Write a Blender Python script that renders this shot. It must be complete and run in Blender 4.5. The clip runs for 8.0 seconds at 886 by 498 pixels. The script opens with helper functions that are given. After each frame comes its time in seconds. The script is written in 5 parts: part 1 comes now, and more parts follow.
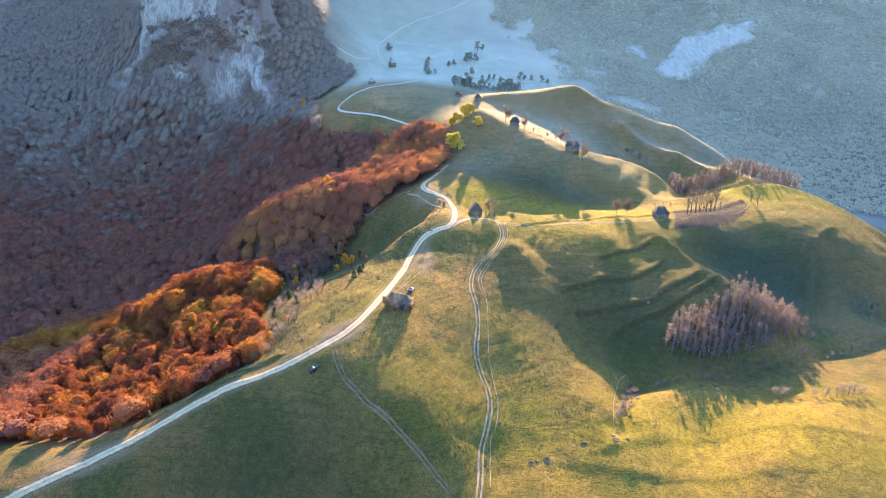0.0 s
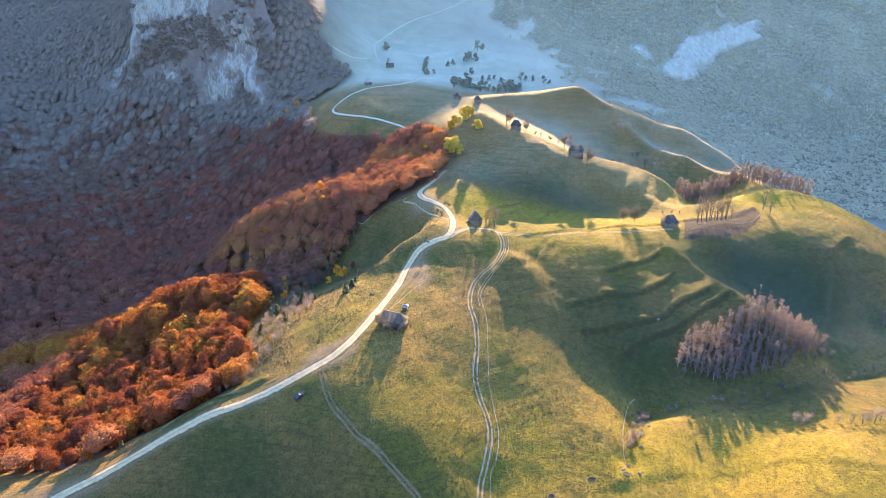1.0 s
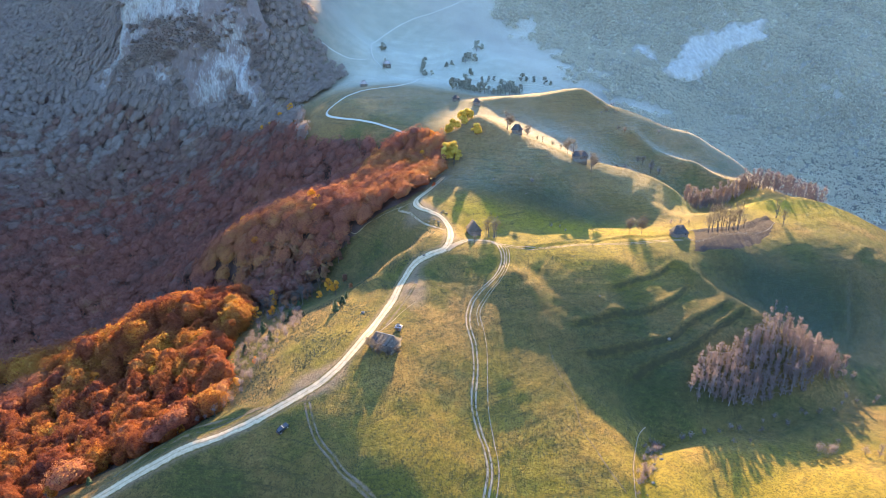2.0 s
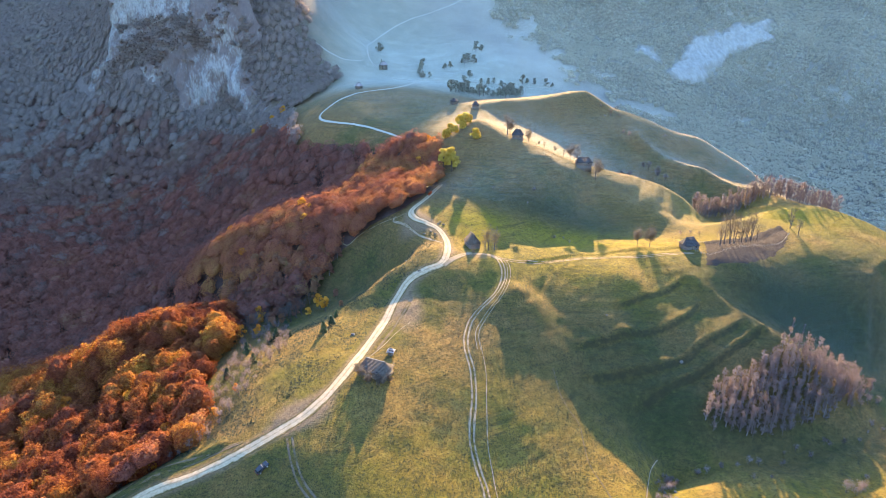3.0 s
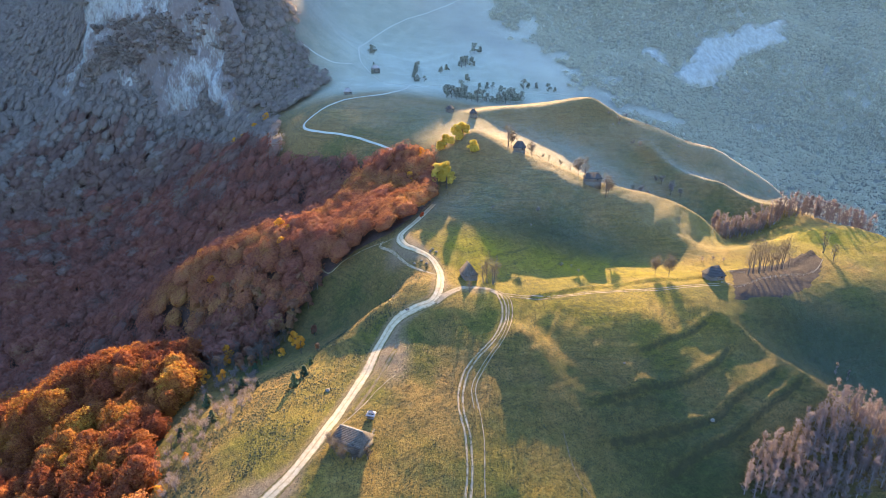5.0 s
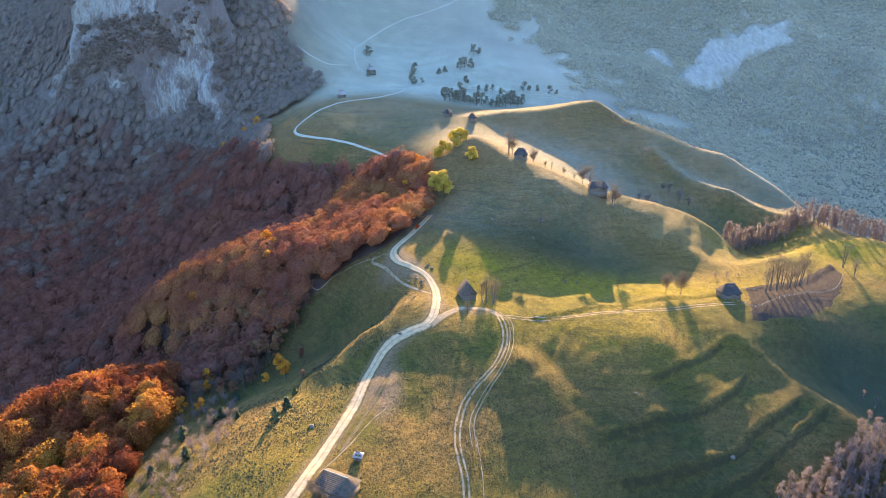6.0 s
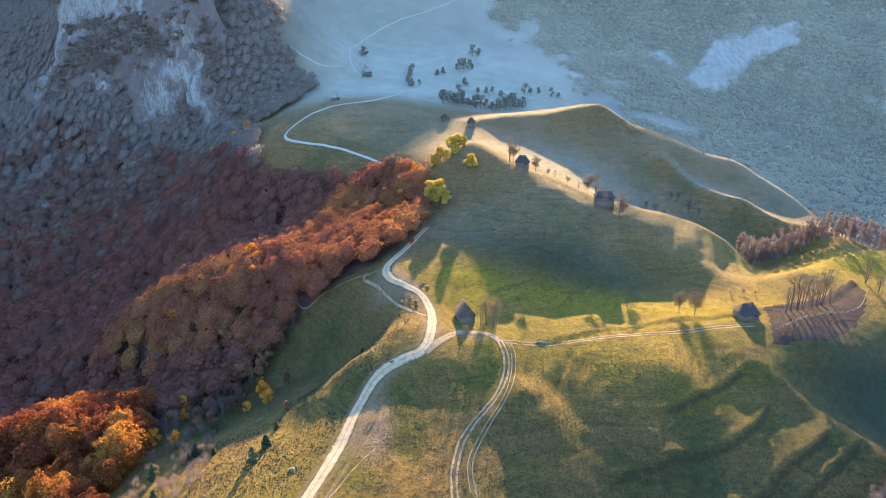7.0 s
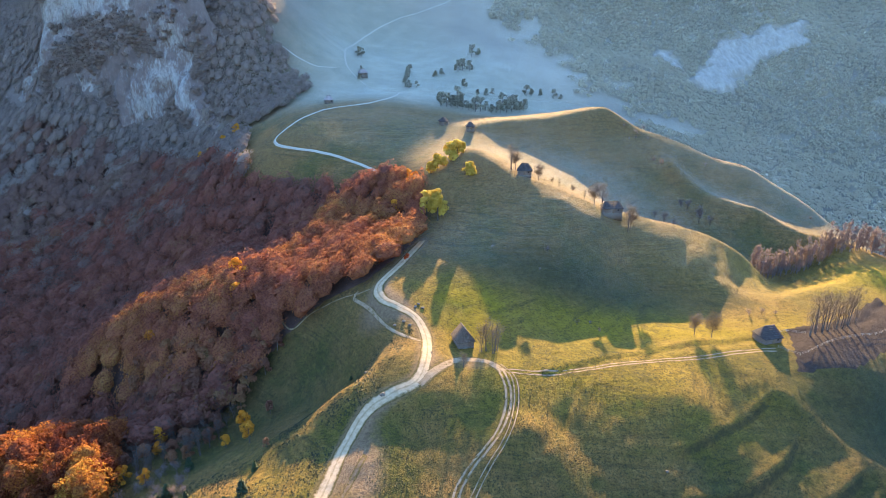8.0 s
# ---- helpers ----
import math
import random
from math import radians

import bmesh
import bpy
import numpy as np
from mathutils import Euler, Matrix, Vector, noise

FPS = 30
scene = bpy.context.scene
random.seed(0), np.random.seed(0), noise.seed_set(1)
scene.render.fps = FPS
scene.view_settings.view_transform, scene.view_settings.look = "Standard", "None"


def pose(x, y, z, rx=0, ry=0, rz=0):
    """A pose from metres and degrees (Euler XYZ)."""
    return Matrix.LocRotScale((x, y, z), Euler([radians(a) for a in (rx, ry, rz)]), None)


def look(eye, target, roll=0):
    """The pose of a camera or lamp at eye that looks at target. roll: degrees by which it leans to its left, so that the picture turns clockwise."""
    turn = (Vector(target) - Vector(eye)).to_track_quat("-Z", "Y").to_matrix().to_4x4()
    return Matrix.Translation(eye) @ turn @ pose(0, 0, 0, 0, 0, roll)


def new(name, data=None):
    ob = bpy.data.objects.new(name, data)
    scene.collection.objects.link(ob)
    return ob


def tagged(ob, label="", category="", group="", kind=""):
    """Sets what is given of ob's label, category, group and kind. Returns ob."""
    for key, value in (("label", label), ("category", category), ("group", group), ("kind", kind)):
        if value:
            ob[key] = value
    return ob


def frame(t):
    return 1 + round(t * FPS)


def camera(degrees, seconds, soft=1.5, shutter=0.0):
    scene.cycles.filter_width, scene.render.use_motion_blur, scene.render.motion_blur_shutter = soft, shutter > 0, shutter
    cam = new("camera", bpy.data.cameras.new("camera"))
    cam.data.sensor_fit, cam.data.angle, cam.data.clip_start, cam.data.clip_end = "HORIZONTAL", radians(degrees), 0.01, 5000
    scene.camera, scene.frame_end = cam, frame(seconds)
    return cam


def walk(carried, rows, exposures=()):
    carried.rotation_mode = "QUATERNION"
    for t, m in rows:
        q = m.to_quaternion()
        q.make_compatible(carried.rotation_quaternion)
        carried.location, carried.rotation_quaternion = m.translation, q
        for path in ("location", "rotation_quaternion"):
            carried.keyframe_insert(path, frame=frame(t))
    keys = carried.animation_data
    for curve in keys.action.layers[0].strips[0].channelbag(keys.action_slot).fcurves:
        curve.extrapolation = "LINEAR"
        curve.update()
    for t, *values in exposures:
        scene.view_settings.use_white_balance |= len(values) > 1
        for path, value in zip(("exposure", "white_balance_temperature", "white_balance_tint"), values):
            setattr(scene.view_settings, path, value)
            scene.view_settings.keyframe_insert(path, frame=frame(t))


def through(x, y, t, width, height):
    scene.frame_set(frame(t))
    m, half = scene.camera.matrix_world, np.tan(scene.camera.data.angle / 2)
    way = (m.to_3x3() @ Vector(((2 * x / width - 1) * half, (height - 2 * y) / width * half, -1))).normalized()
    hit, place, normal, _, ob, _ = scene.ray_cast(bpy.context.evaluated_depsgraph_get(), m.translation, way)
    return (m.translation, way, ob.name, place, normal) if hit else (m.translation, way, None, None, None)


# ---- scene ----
cam = camera(72.0, 8.0, 0.8)
PATH = [
    (0, (0.00, 0.00, 110.00), (0.00, 93.77, 75.25), -0.00),
    (1, (1.39, 18.50, 110.05), (1.36, 112.21, 75.15), 0.01),
    (2, (2.75, 37.04, 110.09), (2.76, 130.73, 75.13), 0.03),
    (3, (4.08, 55.61, 110.11), (4.17, 149.30, 75.15), 0.06),
    (4, (5.39, 74.22, 110.12), (5.58, 167.93, 75.20), 0.10),
    (5, (6.67, 92.86, 110.11), (6.98, 186.59, 75.25), 0.15),
    (6, (7.92, 111.54, 110.09), (8.35, 205.28, 75.27), 0.20),
    (7, (9.15, 130.25, 110.05), (9.67, 223.99, 75.23), 0.24),
    (8, (10.36, 149.00, 110.00), (10.93, 242.71, 75.11), 0.28),
]
walk(cam, [(t, look(eye, target, roll)) for t, eye, target, roll in PATH],
     [(0, 2.70), (8.0, 2.34)])

# ---- light ----
SUN_AZIMUTH, SUN_ELEVATION = 10.0, 21.0      # degrees to the right of the way ahead; above the horizon
world = bpy.data.worlds.new("sky")
scene.world = world
world.use_nodes = True
sky = world.node_tree.nodes.new("ShaderNodeTexSky")
sky.sky_type, sky.sun_disc = "NISHITA", False
sky.sun_elevation, sky.sun_rotation = radians(SUN_ELEVATION), radians(SUN_AZIMUTH)
sky.dust_density, sky.ozone_density, sky.air_density = 0.3, 4.0, 1.4
back = world.node_tree.nodes["Background"]
back.inputs["Strength"].default_value = 0.135
cool = world.node_tree.nodes.new("ShaderNodeMix")
cool.data_type, cool.blend_type = "RGBA", "MULTIPLY"
cool.inputs[0].default_value, cool.inputs[7].default_value = 1.0, (0.88, 1.0, 1.27, 1)
world.node_tree.links.new(sky.outputs[0], cool.inputs[6])
world.node_tree.links.new(cool.outputs[2], back.inputs["Color"])
lamp = bpy.data.lights.new("sun", "SUN")
lamp.energy, lamp.angle, lamp.color = 5.0, radians(0.6), (1.0, 0.69, 0.33)
sun = new("sun", lamp)
az, el = radians(SUN_AZIMUTH), radians(SUN_ELEVATION)
toward = Vector((math.sin(az) * math.cos(el), math.cos(az) * math.cos(el), math.sin(el)))
sun.matrix_world = Matrix.Translation((0, 0, 600)) @ toward.to_track_quat("Z", "Y").to_matrix().to_4x4()


# ---- materials ----
def material(name):
    mat = bpy.data.materials.new(name)
    mat.use_nodes = True
    nt = mat.node_tree
    return mat, nt, nt.nodes["Principled BSDF"]


def wire(nt, a, b):
    nt.links.new(a, b)


def noise_node(nt, scale, detail=3.0, rough=0.55, stretch=None):
    geo = nt.nodes.new("ShaderNodeNewGeometry")
    n = nt.nodes.new("ShaderNodeTexNoise")
    n.inputs["Scale"].default_value, n.inputs["Detail"].default_value, n.inputs["Roughness"].default_value = scale, detail, rough
    if stretch:
        mul = nt.nodes.new("ShaderNodeVectorMath")
        mul.operation = "MULTIPLY"
        mul.inputs[1].default_value = stretch
        wire(nt, geo.outputs["Position"], mul.inputs[0])
        wire(nt, mul.outputs[0], n.inputs["Vector"])
    else:
        wire(nt, geo.outputs["Position"], n.inputs["Vector"])
    return n.outputs["Fac"]


def ramp(nt, fac, stops):
    r = nt.nodes.new("ShaderNodeValToRGB")
    el = r.color_ramp.elements
    while len(el) < len(stops):
        el.new(0.5)
    for e, (p, c) in zip(el, stops):
        e.position, e.color = p, (*c, 1) if len(c) == 3 else c
    wire(nt, fac, r.inputs[0])
    return r.outputs[0]


def grey(v):
    return (v, v, v)


def mix(nt, fac, a, b):
    m = nt.nodes.new("ShaderNodeMix")
    m.data_type = "RGBA"
    for sock, v in ((m.inputs[0], fac), (m.inputs[6], a), (m.inputs[7], b)):
        if isinstance(v, (int, float)):
            sock.default_value = v
        elif isinstance(v, tuple):
            sock.default_value = (*v, 1)
        else:
            wire(nt, v, sock)
    return m.outputs[2]


def calc(nt, op, a, b):
    m = nt.nodes.new("ShaderNodeMath")
    m.operation, m.use_clamp = op, op in ("ADD", "SUBTRACT")
    for sock, v in zip(m.inputs, (a, b)):
        if isinstance(v, (int, float)):
            sock.default_value = v
        else:
            wire(nt, v, sock)
    return m.outputs[0]


def attribute(nt, name):
    a = nt.nodes.new("ShaderNodeAttribute")
    a.attribute_name = name
    return a.outputs["Fac"]


def bump(nt, bsdf, height, strength, distance):
    b = nt.nodes.new("ShaderNodeBump")
    b.inputs["Strength"].default_value, b.inputs["Distance"].default_value = strength, distance
    wire(nt, height, b.inputs["Height"])
    wire(nt, b.outputs[0], bsdf.inputs["Normal"])


def mask(nt, name, soft=0.12, scale=0.35):
    """A kind of cover with a ragged edge."""
    n = calc(nt, "MULTIPLY", noise_node(nt, scale, 4, 0.65), 0.35)
    return ramp(nt, calc(nt, "ADD", calc(nt, "MULTIPLY", attribute(nt, name), 0.65), n), [(0.5 - soft, grey(0)), (0.5 + soft, grey(1))])


def ground_material():
    """Grazed hill turf: green and straw patches, tufts, cattle steps along the contours, bare soil and litter; shade
    and haze tones painted in.
    """
    mat, nt, bsdf = material("meadow")
    broad = noise_node(nt, 0.03, 6, 0.68)
    mid = noise_node(nt, 0.42, 6, 0.78)
    fine = noise_node(nt, 1.25, 5, 0.78)
    grit = noise_node(nt, 3.4, 3, 0.7)
    steps_ = noise_node(nt, 1.0, 4, 0.6, (0.05, 0.05, 1.35))
    green = ramp(nt, mid, [(0.3, (0.038, 0.042, 0.014)), (0.5, (0.085, 0.078, 0.019)), (0.7, (0.15, 0.122, 0.025))])
    dry = ramp(nt, mid, [(0.3, (0.14, 0.074, 0.025)), (0.5, (0.23, 0.125, 0.040)), (0.7, (0.32, 0.185, 0.064))])
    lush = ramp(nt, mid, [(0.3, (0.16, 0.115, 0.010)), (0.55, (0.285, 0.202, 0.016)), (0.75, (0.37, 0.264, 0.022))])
    # darker turf colour that paints shade into slopes and hollows
    shade_turf = ramp(nt, mid, [(0.3, (0.017, 0.027, 0.013)), (0.55, (0.034, 0.046, 0.018)), (0.75, (0.07, 0.074, 0.025))])
    c = mix(nt, ramp(nt, broad, [(0.40, grey(0)), (0.57, grey(0.9))]), green, dry)
    c = mix(nt, attribute(nt, "dry"), c, dry)
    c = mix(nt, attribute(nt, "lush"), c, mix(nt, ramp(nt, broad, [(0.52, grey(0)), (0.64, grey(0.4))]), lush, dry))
    c = mix(nt, attribute(nt, "shade_turf"), c, shade_turf)
    # trodden steps, then dark tufts and pale blades
    c = mix(nt, ramp(nt, steps_, [(0.36, grey(0.45)), (0.46, grey(0))]), c, (0.05, 0.044, 0.02))
    c = mix(nt, ramp(nt, fine, [(0.38, grey(0.8)), (0.49, grey(0))]), c, (0.036, 0.037, 0.017))
    c = mix(nt, ramp(nt, grit, [(0.36, grey(0.8)), (0.47, grey(0))]), c, (0.03, 0.03, 0.014))
    c = mix(nt, ramp(nt, grit, [(0.56, grey(0)), (0.66, grey(0.6))]), c, mix(nt, attribute(nt, "shade_turf"), mix(nt, attribute(nt, "lush"), (0.23, 0.165, 0.055), (0.32, 0.225, 0.02)), (0.062, 0.066, 0.03)))
    # dark bands put the shade of the terrace faces into the colour
    c = mix(nt, calc(nt, "MULTIPLY", mask(nt, "riser_shade"), 0.6), c, (0.040, 0.038, 0.021))
    litter = ramp(nt, mid, [(0.3, (0.07, 0.042, 0.034)), (0.6, (0.12, 0.072, 0.055)), (0.8, (0.17, 0.105, 0.08))])
    c = mix(nt, mask(nt, "litter"), c, litter)
    soil = ramp(nt, fine, [(0.3, (0.12, 0.080, 0.045)), (0.6, (0.23, 0.155, 0.085)), (0.8, (0.35, 0.245, 0.14))])
    c = mix(nt, mask(nt, "soil", 0.16, 0.6), c, soil)
    c = mix(nt, attribute(nt, "twigs"), c, ramp(nt, noise_node(nt, 0.25, 5, 0.7), [(0.3, (0.13, 0.10, 0.085)), (0.6, (0.165, 0.125, 0.106)), (0.8, (0.20, 0.15, 0.122))]))
    # far valley floor coloured pale to stand for haze
    haze_pale = ramp(nt, noise_node(nt, 0.06, 5, 0.6), [(0.3, (0.26, 0.245, 0.17)), (0.6, (0.34, 0.315, 0.22)), (0.8, (0.40, 0.37, 0.265))])
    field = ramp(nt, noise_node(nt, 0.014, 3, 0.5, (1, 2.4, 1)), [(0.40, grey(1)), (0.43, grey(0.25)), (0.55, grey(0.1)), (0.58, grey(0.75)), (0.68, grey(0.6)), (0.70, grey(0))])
    haze_pale = mix(nt, calc(nt, "MULTIPLY", field, 0.6), haze_pale, (0.26, 0.25, 0.175))
    c = mix(nt, attribute(nt, "haze_pale"), c, haze_pale)
    # plot soil, coloured darker for the grazing, tree-shaded light on it
    tilled = ramp(nt, noise_node(nt, 0.9, 4, 0.7), [(0.3, (0.036, 0.025, 0.019)), (0.6, (0.062, 0.043, 0.033)), (0.8, (0.095, 0.068, 0.052))])
    c = mix(nt, mask(nt, "tilled", 0.06), c, tilled)
    # scrub of the far slopes, its colour paled for haze
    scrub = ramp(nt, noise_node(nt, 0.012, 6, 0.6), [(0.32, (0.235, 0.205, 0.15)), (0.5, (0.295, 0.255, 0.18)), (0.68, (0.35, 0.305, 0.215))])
    # nearer, lower slopes coloured darker, as haze thins there
    scrub = mix(nt, attribute(nt, "thin_haze"), scrub, ramp(nt, noise_node(nt, 0.03, 6, 0.65), [(0.3, (0.12, 0.115, 0.098)), (0.7, (0.19, 0.175, 0.145))]))
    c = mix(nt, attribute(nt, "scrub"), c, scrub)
    rock = ramp(nt, noise_node(nt, 0.25, 6, 0.7, (1, 1, 0.35)), [(0.32, (0.16, 0.16, 0.16)), (0.48, (0.34, 0.35, 0.36)), (0.7, (0.52, 0.53, 0.54))])
    c = mix(nt, mask(nt, "rock", 0.05, 0.09), c, rock)
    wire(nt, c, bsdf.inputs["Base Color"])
    bsdf.inputs["Roughness"].default_value = 0.9
    bsdf.inputs["Specular IOR Level"].default_value = 0.05
    # grass sheen brightens far and shaded ground in place of haze
    wire(nt, attribute(nt, "haze_sheen"), bsdf.inputs["Sheen Weight"])
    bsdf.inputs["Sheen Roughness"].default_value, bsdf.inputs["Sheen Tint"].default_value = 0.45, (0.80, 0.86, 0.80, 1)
    relief = calc(nt, "MULTIPLY", calc(nt, "ADD", calc(nt, "MULTIPLY", fine, 0.5), calc(nt, "MULTIPLY", grit, 0.22)), 1.0)
    relief = calc(nt, "ADD", relief, calc(nt, "MULTIPLY", steps_, 0.3))
    bump(nt, bsdf, relief, 1.0, 1.0)
    return mat


def leaf_material(name, stops, through=0.55):
    """Autumn leaves: the hue wanders from crown to crown and from leaf to leaf; light shines through them."""
    mat, nt, bsdf = material(name)
    geo = nt.nodes.new("ShaderNodeNewGeometry")
    info = nt.nodes.new("ShaderNodeObjectInfo")
    hue = noise_node(nt, 0.1, 2, 0.5)
    m = nt.nodes.new("ShaderNodeMapRange")
    m.inputs["From Min"].default_value, m.inputs["From Max"].default_value = 0.3, 0.7
    wire(nt, hue, m.inputs["Value"])
    hue = calc(nt, "ADD", calc(nt, "MULTIPLY", m.outputs[0], 0.55), calc(nt, "MULTIPLY", geo.outputs["Random Per Island"], 0.09))
    hue = calc(nt, "ADD", hue, calc(nt, "MULTIPLY", info.outputs["Random"], 0.34))
    c = ramp(nt, hue, stops)
    wire(nt, c, bsdf.inputs["Base Color"])
    bsdf.inputs["Roughness"].default_value = 0.65
    bsdf.inputs["Specular IOR Level"].default_value = 0.25
    tr = nt.nodes.new("ShaderNodeBsdfTranslucent")
    wire(nt, c, tr.inputs["Color"])
    ms = nt.nodes.new("ShaderNodeMixShader")
    ms.inputs[0].default_value = through
    wire(nt, bsdf.outputs[0], ms.inputs[1])
    wire(nt, tr.outputs[0], ms.inputs[2])
    wire(nt, ms.outputs[0], nt.nodes["Material Output"].inputs["Surface"])
    return mat


def canopy_material(name, stops, through=0.3, grain=1.1, relief=0.6, gap=0.75):
    """Whole crowns seen from afar: the hue changes from crown to crown and from twig to twig."""
    mat, nt, bsdf = material(name)
    geo = nt.nodes.new("ShaderNodeNewGeometry")
    info = nt.nodes.new("ShaderNodeObjectInfo")
    fine = noise_node(nt, grain, 5, 0.75)
    wide = ramp(nt, noise_node(nt, 0.03, 3, 0.6), [(0.33, grey(0)), (0.67, grey(1))])
    own = calc(nt, "ADD", calc(nt, "MULTIPLY", geo.outputs["Random Per Island"], 0.16), calc(nt, "MULTIPLY", info.outputs["Random"], 0.30))
    speck = ramp(nt, fine, [(0.3, grey(0)), (0.7, grey(1))])
    hue = calc(nt, "ADD", calc(nt, "MULTIPLY", wide, 0.32), calc(nt, "ADD", own, calc(nt, "MULTIPLY", speck, 0.3)))
    c = ramp(nt, hue, stops)
    # low spots of the grain coloured dark, as shade between the leaves
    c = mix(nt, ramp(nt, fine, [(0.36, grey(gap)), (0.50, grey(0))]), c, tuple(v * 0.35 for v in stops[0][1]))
    wire(nt, c, bsdf.inputs["Base Color"])
    bsdf.inputs["Roughness"].default_value = 0.8
    bsdf.inputs["Specular IOR Level"].default_value = 0.1
    bump(nt, bsdf, fine, 1.0, relief)
    tr = nt.nodes.new("ShaderNodeBsdfTranslucent")
    wire(nt, c, tr.inputs["Color"])
    ms = nt.nodes.new("ShaderNodeMixShader")
    ms.inputs[0].default_value = through
    wire(nt, bsdf.outputs[0], ms.inputs[1])
    wire(nt, tr.outputs[0], ms.inputs[2])
    wire(nt, ms.outputs[0], nt.nodes["Material Output"].inputs["Surface"])
    return mat


def plain_material(name, a, b, scale, rough=0.85, strength=0.4, distance=0.05, stretch=None):
    mat, nt, bsdf = material(name)
    n = noise_node(nt, scale, 5, 0.65, stretch)
    wire(nt, ramp(nt, n, [(0.3, a), (0.7, b)]), bsdf.inputs["Base Color"])
    bsdf.inputs["Roughness"].default_value = rough
    bsdf.inputs["Specular IOR Level"].default_value = 0.2
    bump(nt, bsdf, noise_node(nt, scale * 4, 4, 0.7, stretch), strength, distance)
    return mat


def track_material(name, a, b, grassy, middle=0.0):
    """A bare way: its edges fray into the turf, grass breaks it here and there, and a crest of turf may run along its middle."""
    mat, nt, bsdf = material(name)
    across = attribute(nt, "across")
    earth = ramp(nt, noise_node(nt, 0.7, 6, 0.75), [(0.3, a), (0.7, b)])
    turf = ramp(nt, noise_node(nt, 2.0, 4, 0.7), [(0.3, (0.05, 0.046, 0.017)), (0.5, (0.12, 0.085, 0.03)), (0.7, (0.20, 0.135, 0.05))])
    bare = ramp(nt, noise_node(nt, 0.55, 6, 0.8), [(grassy - 0.05, grey(0)), (grassy + 0.04, grey(1))])
    fray = calc(nt, "ADD", calc(nt, "MULTIPLY", across, 0.75), calc(nt, "MULTIPLY", noise_node(nt, 0.9, 5, 0.75), 0.5))
    bare = calc(nt, "MULTIPLY", bare, ramp(nt, fray, [(0.74, grey(1)), (0.90, grey(0))]))
    if middle:
        ridge = calc(nt, "ADD", across, calc(nt, "MULTIPLY", noise_node(nt, 0.8, 5, 0.75), 0.5))
        bare = calc(nt, "MULTIPLY", bare, ramp(nt, ridge, [(0.26, grey(1 - middle)), (0.44, grey(1))]))
    wire(nt, mix(nt, bare, turf, earth), bsdf.inputs["Base Color"])
    bsdf.inputs["Roughness"].default_value, bsdf.inputs["Specular IOR Level"].default_value = 0.95, 0.1
    bump(nt, bsdf, noise_node(nt, 3.0, 4, 0.7), 0.8, 0.12)
    return mat


M_GROUND = ground_material()
M_ROAD = track_material("gravel", (0.33, 0.232, 0.125), (0.58, 0.43, 0.26), 0.2, 0.45)
M_TRACK = track_material("worn_earth", (0.20, 0.138, 0.078), (0.40, 0.295, 0.18), 0.44)
M_RUT = track_material("rutted_earth", (0.09, 0.064, 0.04), (0.22, 0.158, 0.095), 0.46)
M_FARROAD = plain_material("pale_gravel", (0.36, 0.33, 0.25), (0.46, 0.42, 0.32), 0.3, 0.95)
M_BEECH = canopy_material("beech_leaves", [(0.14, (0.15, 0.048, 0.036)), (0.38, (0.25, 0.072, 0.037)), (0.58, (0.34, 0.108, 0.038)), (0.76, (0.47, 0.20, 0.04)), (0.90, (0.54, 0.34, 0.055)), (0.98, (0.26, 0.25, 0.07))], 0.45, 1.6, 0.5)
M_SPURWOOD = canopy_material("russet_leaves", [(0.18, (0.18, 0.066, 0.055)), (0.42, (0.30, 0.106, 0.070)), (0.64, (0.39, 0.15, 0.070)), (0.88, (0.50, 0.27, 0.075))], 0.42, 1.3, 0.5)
# dimmer leaf colours for the wood that lies in shade
M_DULL = canopy_material("shaded_leaves", [(0.2, (0.16, 0.108, 0.080)), (0.36, (0.23, 0.104, 0.074)), (0.55, (0.30, 0.112, 0.074)), (0.7, (0.31, 0.145, 0.078)), (0.9, (0.25, 0.205, 0.105))], 0.45, 0.9, 0.5, 0.35)
# farther woods take paler, greyer leaf colours in place of haze
M_HALF_HAZED = canopy_material("half_hazed_twigs", [(0.2, (0.175, 0.125, 0.102)), (0.45, (0.22, 0.138, 0.106)), (0.7, (0.26, 0.150, 0.108)), (0.9, (0.25, 0.185, 0.12))], 0.42, 0.7, 0.4, 0.25)
M_FARWOOD = canopy_material("haze_grey_twigs", [(0.15, (0.245, 0.20, 0.165)), (0.45, (0.28, 0.225, 0.183)), (0.7, (0.305, 0.236, 0.188)), (0.9, (0.315, 0.255, 0.195))], 0.42, 0.6, 0.3, 0.15)
M_GOLD = leaf_material("golden_leaves", [(0.15, (0.52, 0.17, 0.02)), (0.5, (0.68, 0.30, 0.028)), (0.85, (0.74, 0.40, 0.05))], 0.5)
M_GREEN = leaf_material("green_leaves", [(0.15, (0.05, 0.07, 0.02)), (0.5, (0.10, 0.13, 0.03)), (0.85, (0.22, 0.21, 0.05))])
M_TWIG = leaf_material("twigs", [(0.15, (0.075, 0.058, 0.045)), (0.5, (0.125, 0.098, 0.076)), (0.85, (0.18, 0.145, 0.11))], 0.3)
M_PALEBARK = plain_material("pale_bark", (0.16, 0.135, 0.12), (0.30, 0.255, 0.23), 3.0, 0.9, 0.5, 0.03, (1, 1, 0.3))
M_BARK = plain_material("bark", (0.07, 0.055, 0.045), (0.19, 0.155, 0.13), 3.0, 0.9, 0.6, 0.04, (1, 1, 0.3))
M_THATCH = plain_material("weathered_shingle", (0.035, 0.032, 0.03), (0.095, 0.085, 0.08), 1.6, 0.9, 0.6, 0.08, (1, 1, 0.4))
